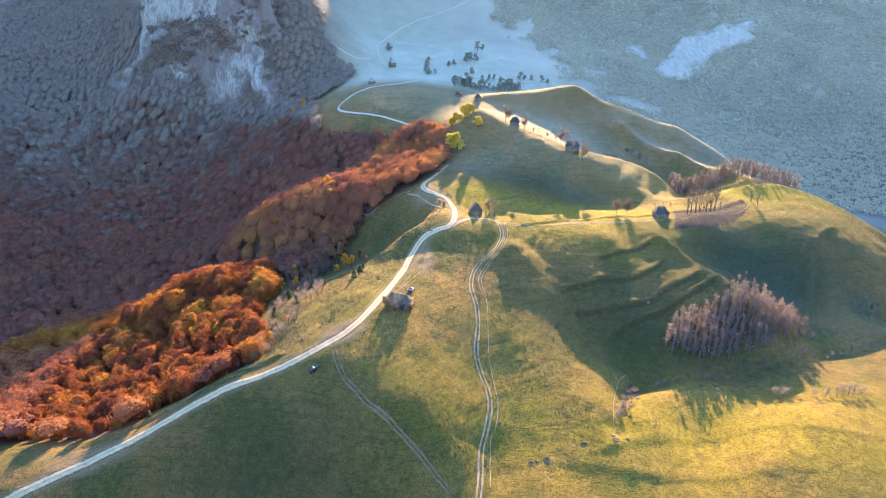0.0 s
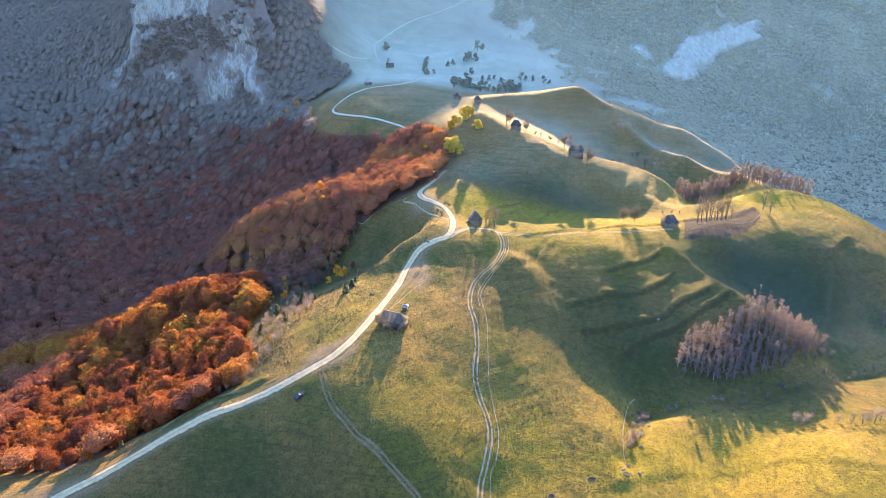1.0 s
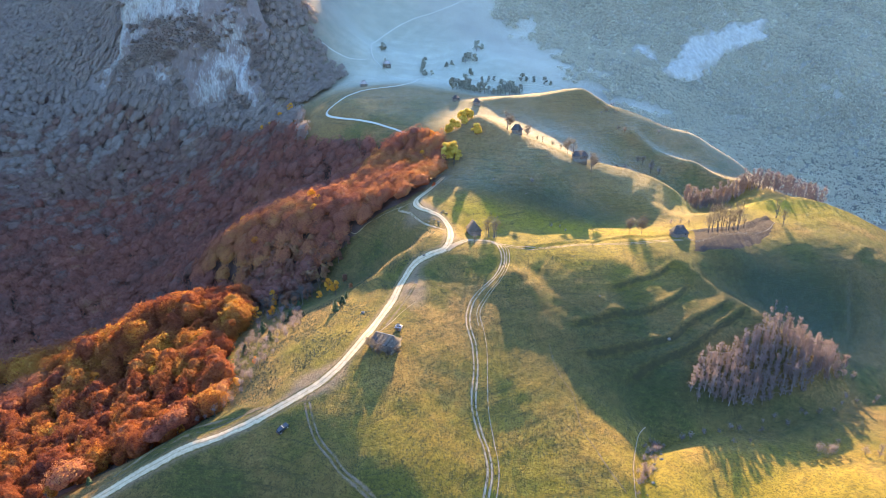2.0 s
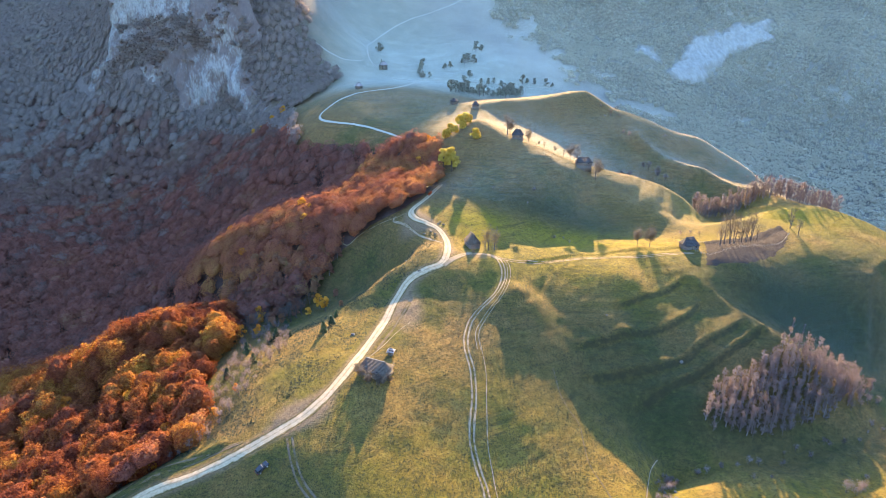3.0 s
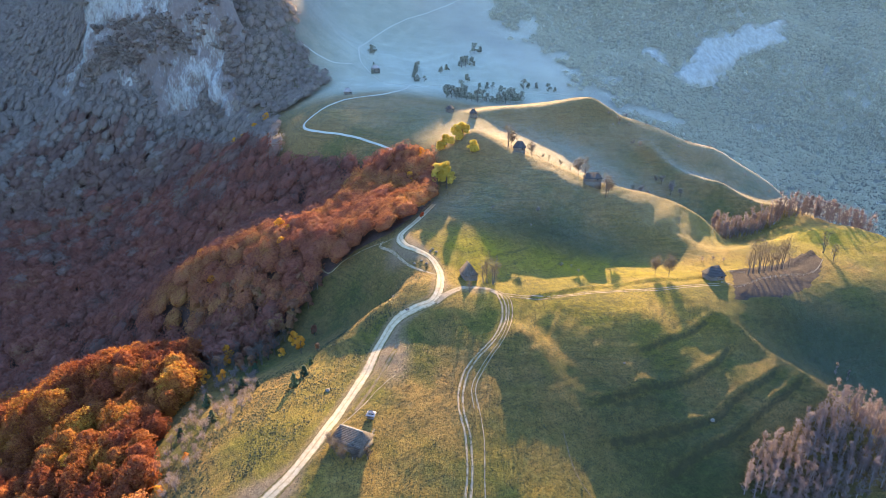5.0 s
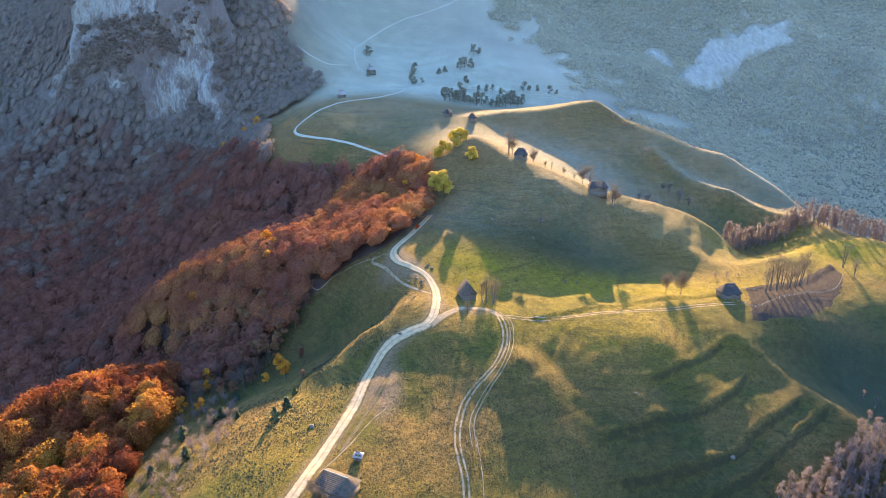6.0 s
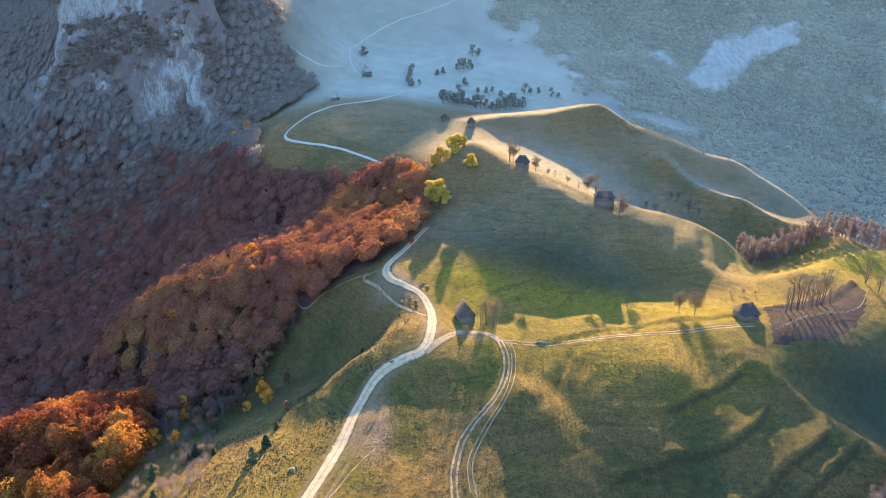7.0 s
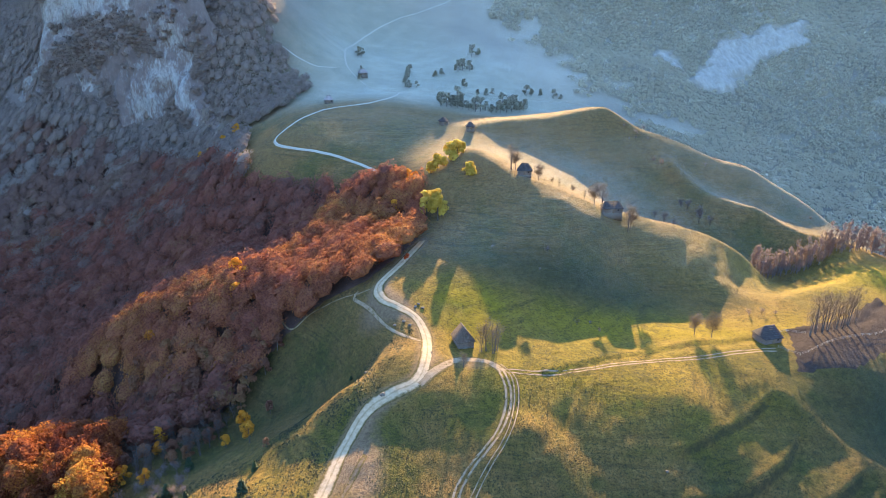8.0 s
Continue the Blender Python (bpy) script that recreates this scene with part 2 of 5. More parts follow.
M_LOG = plain_material("weathered_timber", (0.10, 0.08, 0.065), (0.24, 0.19, 0.15), 2.0, 0.85, 0.5, 0.04, (1, 1, 4))
# far leaves coloured pale, as haze would show them
M_FARLEAF = canopy_material("haze_pale_leaves", [(0.15, (0.47, 0.42, 0.31)), (0.5, (0.54, 0.48, 0.35)), (0.85, (0.60, 0.54, 0.39))], 0.7, 0.5, 0.1, 0.0)
M_HEDGE = canopy_material("haze_pale_twigs", [(0.15, (0.34, 0.32, 0.24)), (0.5, (0.42, 0.39, 0.29)), (0.85, (0.48, 0.45, 0.34))], 0.65, 0.7, 0.3, 0.2)
M_FADED = leaf_material("brown_leaves", [(0.15, (0.16, 0.075, 0.05)), (0.45, (0.25, 0.11, 0.062)), (0.7, (0.32, 0.15, 0.07)), (0.9, (0.34, 0.22, 0.09))], 0.4)


def cliff_material(name, pale, scrub_a, scrub_b, stretch=(1, 1, 0.35)):
    """Limestone, streaked down its face, with scrub on the ledges and in the clefts."""
    mat, nt, bsdf = material(name)
    rock = ramp(nt, noise_node(nt, 0.3, 6, 0.75, stretch), [(0.3, tuple(v * 0.5 for v in pale)), (0.48, tuple(v * 0.78 for v in pale)), (0.7, pale)])
    scrub = ramp(nt, noise_node(nt, 0.3, 5, 0.65), [(0.3, scrub_a), (0.75, scrub_b)])
    patch = calc(nt, "ADD", calc(nt, "MULTIPLY", noise_node(nt, 0.16, 9, 0.85, stretch), 0.6), calc(nt, "MULTIPLY", noise_node(nt, 0.5, 6, 0.8, stretch), 0.42))
    patch = calc(nt, "ADD", patch, calc(nt, "MULTIPLY", attribute(nt, "bare"), 0.14))
    wire(nt, mix(nt, ramp(nt, patch, [(0.55, grey(0)), (0.66, grey(1))]), scrub, rock), bsdf.inputs["Base Color"])
    bsdf.inputs["Roughness"].default_value = 0.9
    bump(nt, bsdf, noise_node(nt, 0.5, 6, 0.7, (1, 1, 0.5)), 0.9, 1.2)
    return mat


M_CLIFF = cliff_material("limestone", (0.40, 0.385, 0.335), (0.13, 0.10, 0.085), (0.20, 0.15, 0.122))
# far crag: the scrub between its rocks is paled for haze
M_CRAG = cliff_material("hazed_limestone", (0.44, 0.40, 0.315), (0.235, 0.205, 0.15), (0.32, 0.28, 0.20), (1, 0.3, 0.35))

# ---- the lie of the land ----
# ridge, valley, foot lines fitted to the camera's view: metres east, ahead, up
ROAD_SPINE = [(-150, 165, -40), (-118, 182, -33), (-96, 190, -26), (-70, 203, -17), (-42, 217, -8.5), (-27, 240, -3), (-16, 270, 0), (-4, 290, 5), (6, 307, 11),
              (9, 326, 12)]
HILL_FOOT_PATH = [(-11, 340, 19), (7, 343, 15.5), (-3, 366, 22), (8, 405, 28), (25, 459, 49)]
SPINE_EAST_FLANK = [(-55, 168, -41), (-81, 188, -27), (-49, 203, -14), (-21.4, 183.1, -17.6), (-16, 222, -7), (0, 213, -15.5), (25.3, 202.6, -26.4), (39, 210.4, -26.6),
                    (14.6, 180.2, -33.2), (25, 293, 3)]
NEAR_FIELD = [(45.8, 187, -34.2), (63.3, 184.1, -32.2), (68.2, 193.8, -31.7), (50.6, 186, -33.2), (21.4, 160.7, -38), (77.9, 160.7, -38), (98.4, 184.1, -37.1),
              (114.9, 173.4, -30.3), (142.2, 192.9, -28.3), (88.6, 199.7, -34.2), (138, 213, -34.5), (166, 215, -33), (155.8, 165.6, -36.1)]
BROOK = [(79, 233, -36), (88, 222, -36), (104, 227, -35), (128, 232, -37), (176.6, 250, -38.9), (225.4, 275, -40.7), (300, 310, -52)]
BOWL = [(64.1, 227, -25.8), (77.5, 230, -31.2), (94, 234, -34.5), (96, 247, -24), (112, 249, -27), (60, 255, -16), (46.7, 295.3, -0.5), (51.2, 288.9, -2.5),
        (68, 295.4, 1.5), (94, 298.3, -1.2), (100, 303.5, -2.5), (78.9, 274.6, -6.5), (89.2, 279.4, -9.5), (67.1, 272, -8.5), (97.1, 275.4, -12.4), (114.8, 288, -7.8),
        (126.3, 282.6, -11.5), (35, 296, 4.5), (128, 294, -9.8)]
GROVE_SPUR = [(121, 318, 3), (117, 311, 0.5), (145, 279, -13.5), (141, 261, -25), (130, 265, -20), (165, 255, -32)]
BARN_SADDLE = [(17, 330, 9.5), (36, 291, 7), (32, 310, 9.7), (53, 294, 1), (88, 304, 4.5), (60, 325, 7)]
EAST_STRIP = [(60, 345, 6.4), (76, 350, 4.8), (95.6, 361.4, 3.2), (100, 338, 5), (126, 340, 4.5), (135, 340, 5), (148, 324, 3), (101, 322, 3), (90, 350, 4.2), (118, 371, 3.2),
              (127, 360, 3.8), (141.9, 387.9, 3), (62.7, 347.4, 5.7), (53.7, 343.3, 7.2), (76.7, 333.8, 4.6)]
KNOLL = [(173, 380, 6), (202, 385, 3), (194, 395, 6), (230, 405, 7), (255, 400, -1), (270, 390, -8), (288, 380, -19), (215, 334, -10), (245, 335, -18),
         (175, 325, -9), (165, 308, -17), (195, 300, -33), (240, 300, -42)]
SECOND_HILL = [(26.3, 371.4, 21.6), (29.5, 378.7, 22), (46, 365.7, 15.5), (53.7, 382.6, 23.2), (61.7, 382, 20.8), (73.5, 380, 14.5), (79.6, 372.7, 8.5), (86.4, 384, 12),
               (97, 397, 19.4), (101, 405, 23.2), (105, 400, 20.5), (107, 392, 16.2), (114, 390, 15.0), (112, 398, 18.8), (76.9, 400, 28.5), (105.5, 379, 8.0), (115.2, 379, 7.6), (117.5, 392, 14.4), (127, 384, 9.4), (119.4, 403.2, 19.0), (128.2, 391.9, 13), (135.5, 384.7, 5.5), (146.7, 404, 6), (155, 402.7, 1.5),
               (27.3, 447.7, 51.9), (46, 418.3, 41.8), (67, 412.4, 35.8), (86.3, 411.8, 29.4), (101.6, 414, 26.4), (111, 414.5, 24.6), (120, 415, 22.7), (137.5, 414, 16.6), (148.6, 412, 11),
               (158, 411, 3.5), (162, 412, -2)]
SECOND_HILL_BACK = [(75, 470, 33), (110, 455, 16), (150, 440, 2), (190, 430, 0)]
PEAK_RIDGE = [(30, 505, 55), (54, 515, 56), (79, 530, 56), (106, 543, 58), (118, 548, 58.5), (130, 543, 51), (152, 530, 43), (173, 515, 34), (192, 500, 29),
              (203, 500, 24), (221, 485, 13), (236, 465, 0)]
PEAK_FRONT = [(76, 503, 41), (129, 536, 45), (148, 499, 32), (207, 433, 11), (100, 500, 32), (180, 462, 18), (90, 480, 31)]
PEAK_BACK = [(60, 590, 46), (130, 600, 36), (190, 560, 12), (250, 500, -12), (290, 460, -28)]
LEFT_FLANK = [(-33, 284, -4), (-75, 245, -18), (-112, 247, -36), (-107, 271, -33), (-170, 266, -50), (-165, 190, -40), (-52, 314, -18), (-79, 310, -24),
              (-60, 275, -13)]
WOOD_BANK = [(-88, 222, -29), (-100, 213, -31), (-122, 206, -38), (-146, 206, -45), (-172, 214, -50), (-100, 232, -36)]
HOLLOW = [(-18, 315, -3), (-35, 335, -9), (-60, 343, -16), (-85, 338, -27), (-112, 346, -37), (-150, 346, -50)]
BEECH_LOBE = [(-96, 317, -27), (-118, 319, -28), (-145, 309, -36), (-112, 283, -34)]
WOOD_SPUR = [(-68, 370, 2), (-30, 385, 15), (-42, 433, 22), (-71, 434, 9), (-17, 445, 35), (-75, 365, -2), (-103, 365, -11), (-48, 355, -1), (-135, 372, -24)]
LEFT_VALLEY = [(-143, 420, -28), (-203, 436, -44), (-210, 473, -38), (-104, 465, 15), (-311, 400, -55), (-300, 450, -48), (-376, 500, -40)]
FAR_MEADOW = [(-37, 520, 58), (-16, 508, 55.5), (-44, 478, 46), (-82, 497, 47), (-57, 540, 59), (14, 571, 53), (-21, 614, 60), (-51, 644, 61), (-67, 687, 78),
              (-107, 659, 86), (-89, 760, 99), (-3, 860, 126), (72, 700, 70), (138, 720, 63)]
LEFT_CLIFF = [(-145, 585, 36), (-153, 595, 36), (-218, 630, 38), (-330, 676, 44), (-360, 699, 42), (-394, 680, 14), (-204, 668, 95), (-181, 662, 113),
              (-190, 700, 165), (-300, 735, 165), (-260, 640, 36), (-451, 620, -5), (-523, 750, 60), (-606, 900, 140)]
RIGHT_WALL = [(342, 832, 74), (406, 831, 91), (365, 650, -5), (460, 650, 10), (240, 560, 0), (357, 480, -35), (300, 840, 90), (248, 900, 115), (505, 950, 150),
              (637, 950, 150), (560, 560, 0)]
# unseen rim, its heights set to throw shade on the far valley
SHADOW_RIM_NEAR = [(-1500, 300, 260), (-1400, 1250, 420), (-900, 600, 90), (-900, 1200, 400), (-300, 1050, 250), (-300, 1200, 400), (-120, 1200, 375), (-60, 1200, 332),
                (-20, 1200, 306), (0, 1050, 230), (0, 1500, 380), (20, 1200, 288), (28, 1200, 316), (42, 1200, 326)]
SHADOW_RIM_FAR = [(60, 1200, 327), (80, 1200, 328), (105, 1200, 331), (130, 1200, 328), (150, 1200, 315), (170, 1200, 301), (240, 1200, 288), (300, 1050, 215),
               (400, 1200, 285), (900, 700, 120), (900, 1200, 320), (1600, 1000, 380), (1700, 200, 300)]
BEHIND = [(0, 100, -54), (-150, 100, -85), (-100, 160, -52), (-120, 145, -60), (-70, 140, -62), (-30, 150, -48), (160, 100, -46), (0, 0, -50), (300, 150, -40), (-350, 150, -70), (0, -300, -20), (-500, -100, 0), (500, -100, 20),
          (0, -1200, 150), (-1200, -900, 220), (1200, -900, 220)]
SPINE_WEST_EDGE = [(-19.8, 288.1, 1.5), (-28.3, 274.3, -1.5), (-43.5, 274.5, -5.2), (-13.3, 276.5, 2.2), (-13.2, 309, 9.6), (-40.4, 280, -5.4), (-30.1, 292, 0.6), (-19, 304, 8.4), (-8.2, 315, 12.1)]
# heights nudged so sun and shade fall as the camera sees them
FIT_SPOTS = [(-84, 204, -17.9), (-46, 488, 49.7), (-46, 490, 49.6), (-37, 482, 47.6), (-37, 485, 47.5), (-19, 472, 44.8), (-19, 474, 44.6), (-5, 176, -25.8),
          (7, 177, -30.3), (10, 205, -22), (14, 195, -26), (15, 347, 15.7), (24, 189, -30.8), (24, 271, -3), (24, 273, -3.8), (25, 213, -23.2),
          (27.3, 232.7, -16), (34, 209, -25.6), (45, 186, -33.1), (47, 200, -30), (63, 225, -26.5), (45.7, 226.6, -22.6), (66, 410, 38.2), (129, 293, -8.2),
          (129, 310, -2.9), (130, 291, -8.8), (131, 293, -8.6), (132, 299, -7.6), (135, 320, 0.8), (136, 287, -10.4), (146, 527, 43.9), (146, 529, 44.3),
          (163, 495, 25.5), (159, 512, 37), (170, 488, 21), (160, 516, 38.9), (189, 473, 12.5), (206, 456, 6), (172, 512, 34.7)]
LAND = [ROAD_SPINE, HILL_FOOT_PATH, SPINE_EAST_FLANK, NEAR_FIELD, BROOK, BOWL, GROVE_SPUR, BARN_SADDLE, EAST_STRIP, KNOLL, SECOND_HILL, SECOND_HILL_BACK, PEAK_RIDGE, PEAK_FRONT, PEAK_BACK, LEFT_FLANK, WOOD_BANK, HOLLOW, BEECH_LOBE, WOOD_SPUR, LEFT_VALLEY, FAR_MEADOW, LEFT_CLIFF, RIGHT_WALL, SHADOW_RIM_NEAR, SHADOW_RIM_FAR, BEHIND, SPINE_WEST_EDGE, FIT_SPOTS]

MAIN_ROAD = [(-160, 150), (-146, 164), (-133, 173), (-117, 181.5), (-101, 190), (-82, 198.5), (-62, 206), (-44, 216), (-36, 223.5), (-30, 235), (-24, 252), (-18.6, 269),
             (-15, 284), (-10, 294), (-2.5, 300), (4, 304.5), (6.5, 315), (6, 327), (3, 335), (-2, 338.3), (-9, 342), (-11.8, 350), (-8.2, 361), (-2.5, 375), (3, 390)]
SUNNY_WOOD = [(-60, 340), (-40, 352), (-10, 360), (10, 400), (0, 440), (-40, 440), (-60, 400), (-130, 385), (-150, 365), (-110, 352), (-80, 348)]
EDGE_WOOD = [(-240, 215), (-130, 190), (-112, 203), (-76, 218), (-84, 250), (-90, 275), (-88, 316), (-110, 332), (-150, 330), (-190, 320), (-250, 280)]
WOOD = [(-420, 150), (-172, 198), (-152, 194), (-130, 190.5), (-112, 203), (-88, 209.5), (-75, 217), (-84, 245), (-92, 268), (-97, 298), (-88, 318), (-76, 328), (-64, 338),
        (-54, 350), (-44, 357), (-34, 362), (-17, 362), (-8, 376), (2, 395), (0, 420), (-3, 434), (-14, 444), (-35, 446), (-60, 455), (-98, 478), (-140, 540), (-200, 590), (-420, 720), (-800, 700), (-800, 150)]
BANKS = [
    ([(62, 255), (70, 257), (89, 262), (101, 267), (109, 274), (118, 279), (130, 287)], 1.3, 3.5),
    ([(80, 249), (90, 254), (102, 260), (114, 268), (126, 276), (138, 284)], 1.5, 3.5),
    ([(60, 268), (74, 272), (83, 275), (98, 282), (109, 289), (116, 297)], 1.2, 3.2),
    ([(79, 288), (85, 291), (93, 296), (112, 309)], 1.0, 2.6),
    ([(38, 283), (45, 291), (50, 301), (54, 309)], -0.6, 2.0),
    ([(45, 315), (70, 327), (95, 336), (125, 343), (150, 347), (172, 358), (190, 374)], 0.5, 3.0),
    ([(60, 180), (90, 187), (120, 190), (150, 184)], 0.22, 4.0),
    ([(40, 176), (75, 168), (120, 166)], 0.18, 4.0),
    ([(170, 262), (200, 300), (215, 330), (235, 350)], 1.0, 4.0),
    ([(-130, 186), (-105, 196), (-85, 204), (-66, 212)], 0.9, 2.5),
]
PLOT = [(129, 323), (150, 325), (170, 340), (182, 353), (192, 368), (191, 377), (165, 357), (137, 346)]
# sharp crests and cut brooks: the line, the height it stands out, and how fast it fades
CRESTS = [
    ([(27, 448), (47, 423), (68, 419), (84, 414), (100, 416), (120, 416), (137, 414), (150, 412)], 3.5, 12.0),
    ([(30, 505), (54, 515), (79, 530), (106, 543), (118, 548), (130, 543), (152, 530), (173, 515), (203, 500), (221, 485), (240, 462)], 9.0, 22.0),
    ([(146, 500), (160, 478), (181, 458), (206, 433)], 7.0, 10.0),
    ([(126, 412), (114, 392)], -1.8, 3.0),
    ([(138, 411), (128, 388)], -2.2, 3.0),
    ([(148, 410), (138, 388)], -2.0, 3.0),
    ([(150, 372), (173, 384), (194, 396), (230, 405), (255, 400), (290, 380)], 6.0, 18.0),
    ([(117, 313), (132, 298), (146, 279), (158, 262)], 5.0, 12.0),
    ([(-75, 222), (-50, 250), (-37, 280), (-29, 292), (-18, 304), (-6, 315)], 1.2, 6.0),
    ([(84, 224), (104, 228), (128, 233), (175, 250), (222, 275)], -3.5, 7.0),
    ([(66, 191), (68.5, 199), (74, 212.7), (84, 224)], -5.0, 4.5),
    ([(-11, 352), (2, 380), (14, 425), (26, 455)], 2.0, 12.0),
]


def near(x, y, cx, cy, rx, ry):
    return np.exp(-(((x - cx) / rx) ** 2 + ((y - cy) / ry) ** 2))


def CRAG(x, y):
    """Where bare limestone breaks through the far slopes."""
    return 0.5 * np.clip(near(x, y, -200, 672, 50, 30) + near(x, y, -150, 592, 14, 8), 0, 1) + 0.45 * np.clip(near(x, y, 345, 846, 70, 16), 0, 1)


def areas(x, y):
    """How far each kind of cover, and each painted shade or haze tone, holds."""
    wood = inside(x, y, WOOD).astype(float)
    d_road, _ = along(x, y, MAIN_ROAD)
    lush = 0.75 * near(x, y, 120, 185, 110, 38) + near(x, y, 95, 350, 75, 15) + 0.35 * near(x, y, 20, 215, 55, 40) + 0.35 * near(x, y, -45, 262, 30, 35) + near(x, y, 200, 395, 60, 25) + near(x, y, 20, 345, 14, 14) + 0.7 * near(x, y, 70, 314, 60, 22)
    dry = 0.2 * near(x, y, 60, 318, 60, 14) + near(x, y, 70, 540, 130, 70) * 0.8 + near(x, y, 40, 440, 30, 30) + near(x, y, 130, 395, 40, 25) + near(x, y, 48, 245, 26, 22) * 0.5
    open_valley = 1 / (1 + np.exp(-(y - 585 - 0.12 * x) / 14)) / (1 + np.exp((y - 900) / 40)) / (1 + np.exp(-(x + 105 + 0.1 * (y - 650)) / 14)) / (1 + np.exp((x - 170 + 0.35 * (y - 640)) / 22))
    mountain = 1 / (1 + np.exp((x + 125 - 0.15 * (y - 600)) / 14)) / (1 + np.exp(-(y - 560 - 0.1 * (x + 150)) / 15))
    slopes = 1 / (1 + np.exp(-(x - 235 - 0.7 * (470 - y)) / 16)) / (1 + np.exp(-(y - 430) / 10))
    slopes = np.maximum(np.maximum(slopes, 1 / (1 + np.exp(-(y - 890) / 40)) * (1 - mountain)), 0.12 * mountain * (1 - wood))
    rock = CRAG(x, y)
    # where the painted haze tone gives way to a darker one
    thin_haze = np.clip((x - 170) / 240, 0, 1) * np.clip((720 - y + 25 * lattice(x, y, 60.0, 61)) / 190, 0, 1)
    # shaded slopes and hollows, to be coloured darker
    shade_turf = 0.7 * near(x, y, -60, 172, 50, 26) + 0.4 * near(x, y, -42, 328, 30, 24) + 0.5 * near(x, y, -80, 350, 40, 14) + 1.1 * near(x, y, 168, 306, 45, 26) + 0.5 * near(x, y, 215, 325, 40, 22) + 0.6 * near(x, y, 78, 258, 38, 24) + 0.6 * near(x, y, 125, 240, 55, 14) + 0.85 * near(x, y, 62, 372, 45, 13)
    # sheen in place of haze: strong on late-lit slopes and the far valley
    haze_sheen = 0.03 + 0.42 * near(x, y, 110, 478, 100, 50) + 0.28 * near(x, y, 55, 392, 70, 20) + 0.1 * near(x, y, 200, 308, 50, 26) + 0.25 * np.maximum(open_valley, slopes * np.clip((y - 520) / 200, 0.2, 1)) + 0.12 * near(x, y, -40, 500, 50, 40)
    riser_shade = np.max([np.exp(-(along(x, y, line)[0] / 0.8) ** 2) for line, height, width in BANKS[:4]], 0)
    return {"litter": wood, "twigs": mountain * (1 - wood), "scrub": slopes, "thin_haze": thin_haze, "tilled": inside(x, y, PLOT).astype(float), "lush": lush, "dry": dry, "haze_pale": open_valley, "rock": rock, "riser_shade": riser_shade, "haze_sheen": haze_sheen, "shade_turf": shade_turf,
            "soil": np.exp(-(d_road / 3.3) ** 2) * 0.85 + near(x, y, -41, 220, 10, 7) + 0.9 * near(x, y, -9, 276, 6, 14) + 0.95 * near(x, y, -9, 340, 9, 9) + 0.6 * near(x, y, 20, 315, 12, 4) + 0.5 * near(x, y, -130, 178, 25, 7)}


S = 100.0


def plate(d2):
    return 0.5 * d2 * np.log(d2 + 1e-9)


def along(x, y, line):
    """Distance to a polyline and the signed side (left is positive)."""
    best, side = np.full(x.shape, 1e9), np.zeros(x.shape)
    for (ax, ay), (bx, by) in zip(line, line[1:]):
        dx, dy = bx - ax, by - ay
        t = np.clip(((x - ax) * dx + (y - ay) * dy) / (dx * dx + dy * dy), 0, 1)
        d = np.hypot(x - ax - t * dx, y - ay - t * dy)
        s = dx * (y - ay) - dy * (x - ax)
        side = np.where(d < best, np.sign(s), side)
        best = np.minimum(best, d)
    return best, side


def crests(x, y):
    out = np.zeros(x.shape)
    for line, height, width in CRESTS:
        d, side = along(x, y, line)
        out += height * np.exp(-(np.sqrt(d * d + 5) - 2.2) / width)
    return out


def bend(spots, stiff):
    """A bent plate laid over the view-fitted ridge and valley lines."""
    n, xy = len(spots), spots[:, :2] / S
    a = np.zeros((n + 3, n + 3))
    a[:n, :n] = plate(((xy[:, None] - xy[None]) ** 2).sum(2)) + stiff * np.eye(n)
    a[:n, n], a[:n, n + 1:], a[n, :n], a[n + 1:, :n] = 1, xy, 1, xy.T
    return xy, np.linalg.solve(a, np.r_[spots[:, 2] - crests(spots[:, 0], spots[:, 1]), 0, 0, 0])


PLATE_XY, PLATE_W = bend(np.array([p for line in LAND for p in line], float), 0.004)


def lattice(x, y, cell, seed):
    """Smooth random heights, one to a cell."""
    table = np.random.default_rng(seed).uniform(-1, 1, (256, 256))
    u, v = x / cell, y / cell
    i, j = np.floor(u).astype(int), np.floor(v).astype(int)
    u, v = u - i, v - j
    u, v = u * u * (3 - 2 * u), v * v * (3 - 2 * v)
    a, b, c, d = table[i % 256, j % 256], table[(i + 1) % 256, j % 256], table[i % 256, (j + 1) % 256], table[(i + 1) % 256, (j + 1) % 256]
    return a + (b - a) * u + (c - a) * v + (a - b - c + d) * u * v


def ripple(x, y):
    """Hummocks and tussocks."""
    c, s = math.cos(0.6), math.sin(0.6)
    u, v = c * x + s * y, c * y - s * x
    return 0.35 * lattice(u, v, 26.0, 1) + 0.30 * lattice(v, u, 11.0, 2) + 0.16 * lattice(u, v * 1.6, 5.0, 3) + 0.09 * lattice(x, y, 2.6, 4)


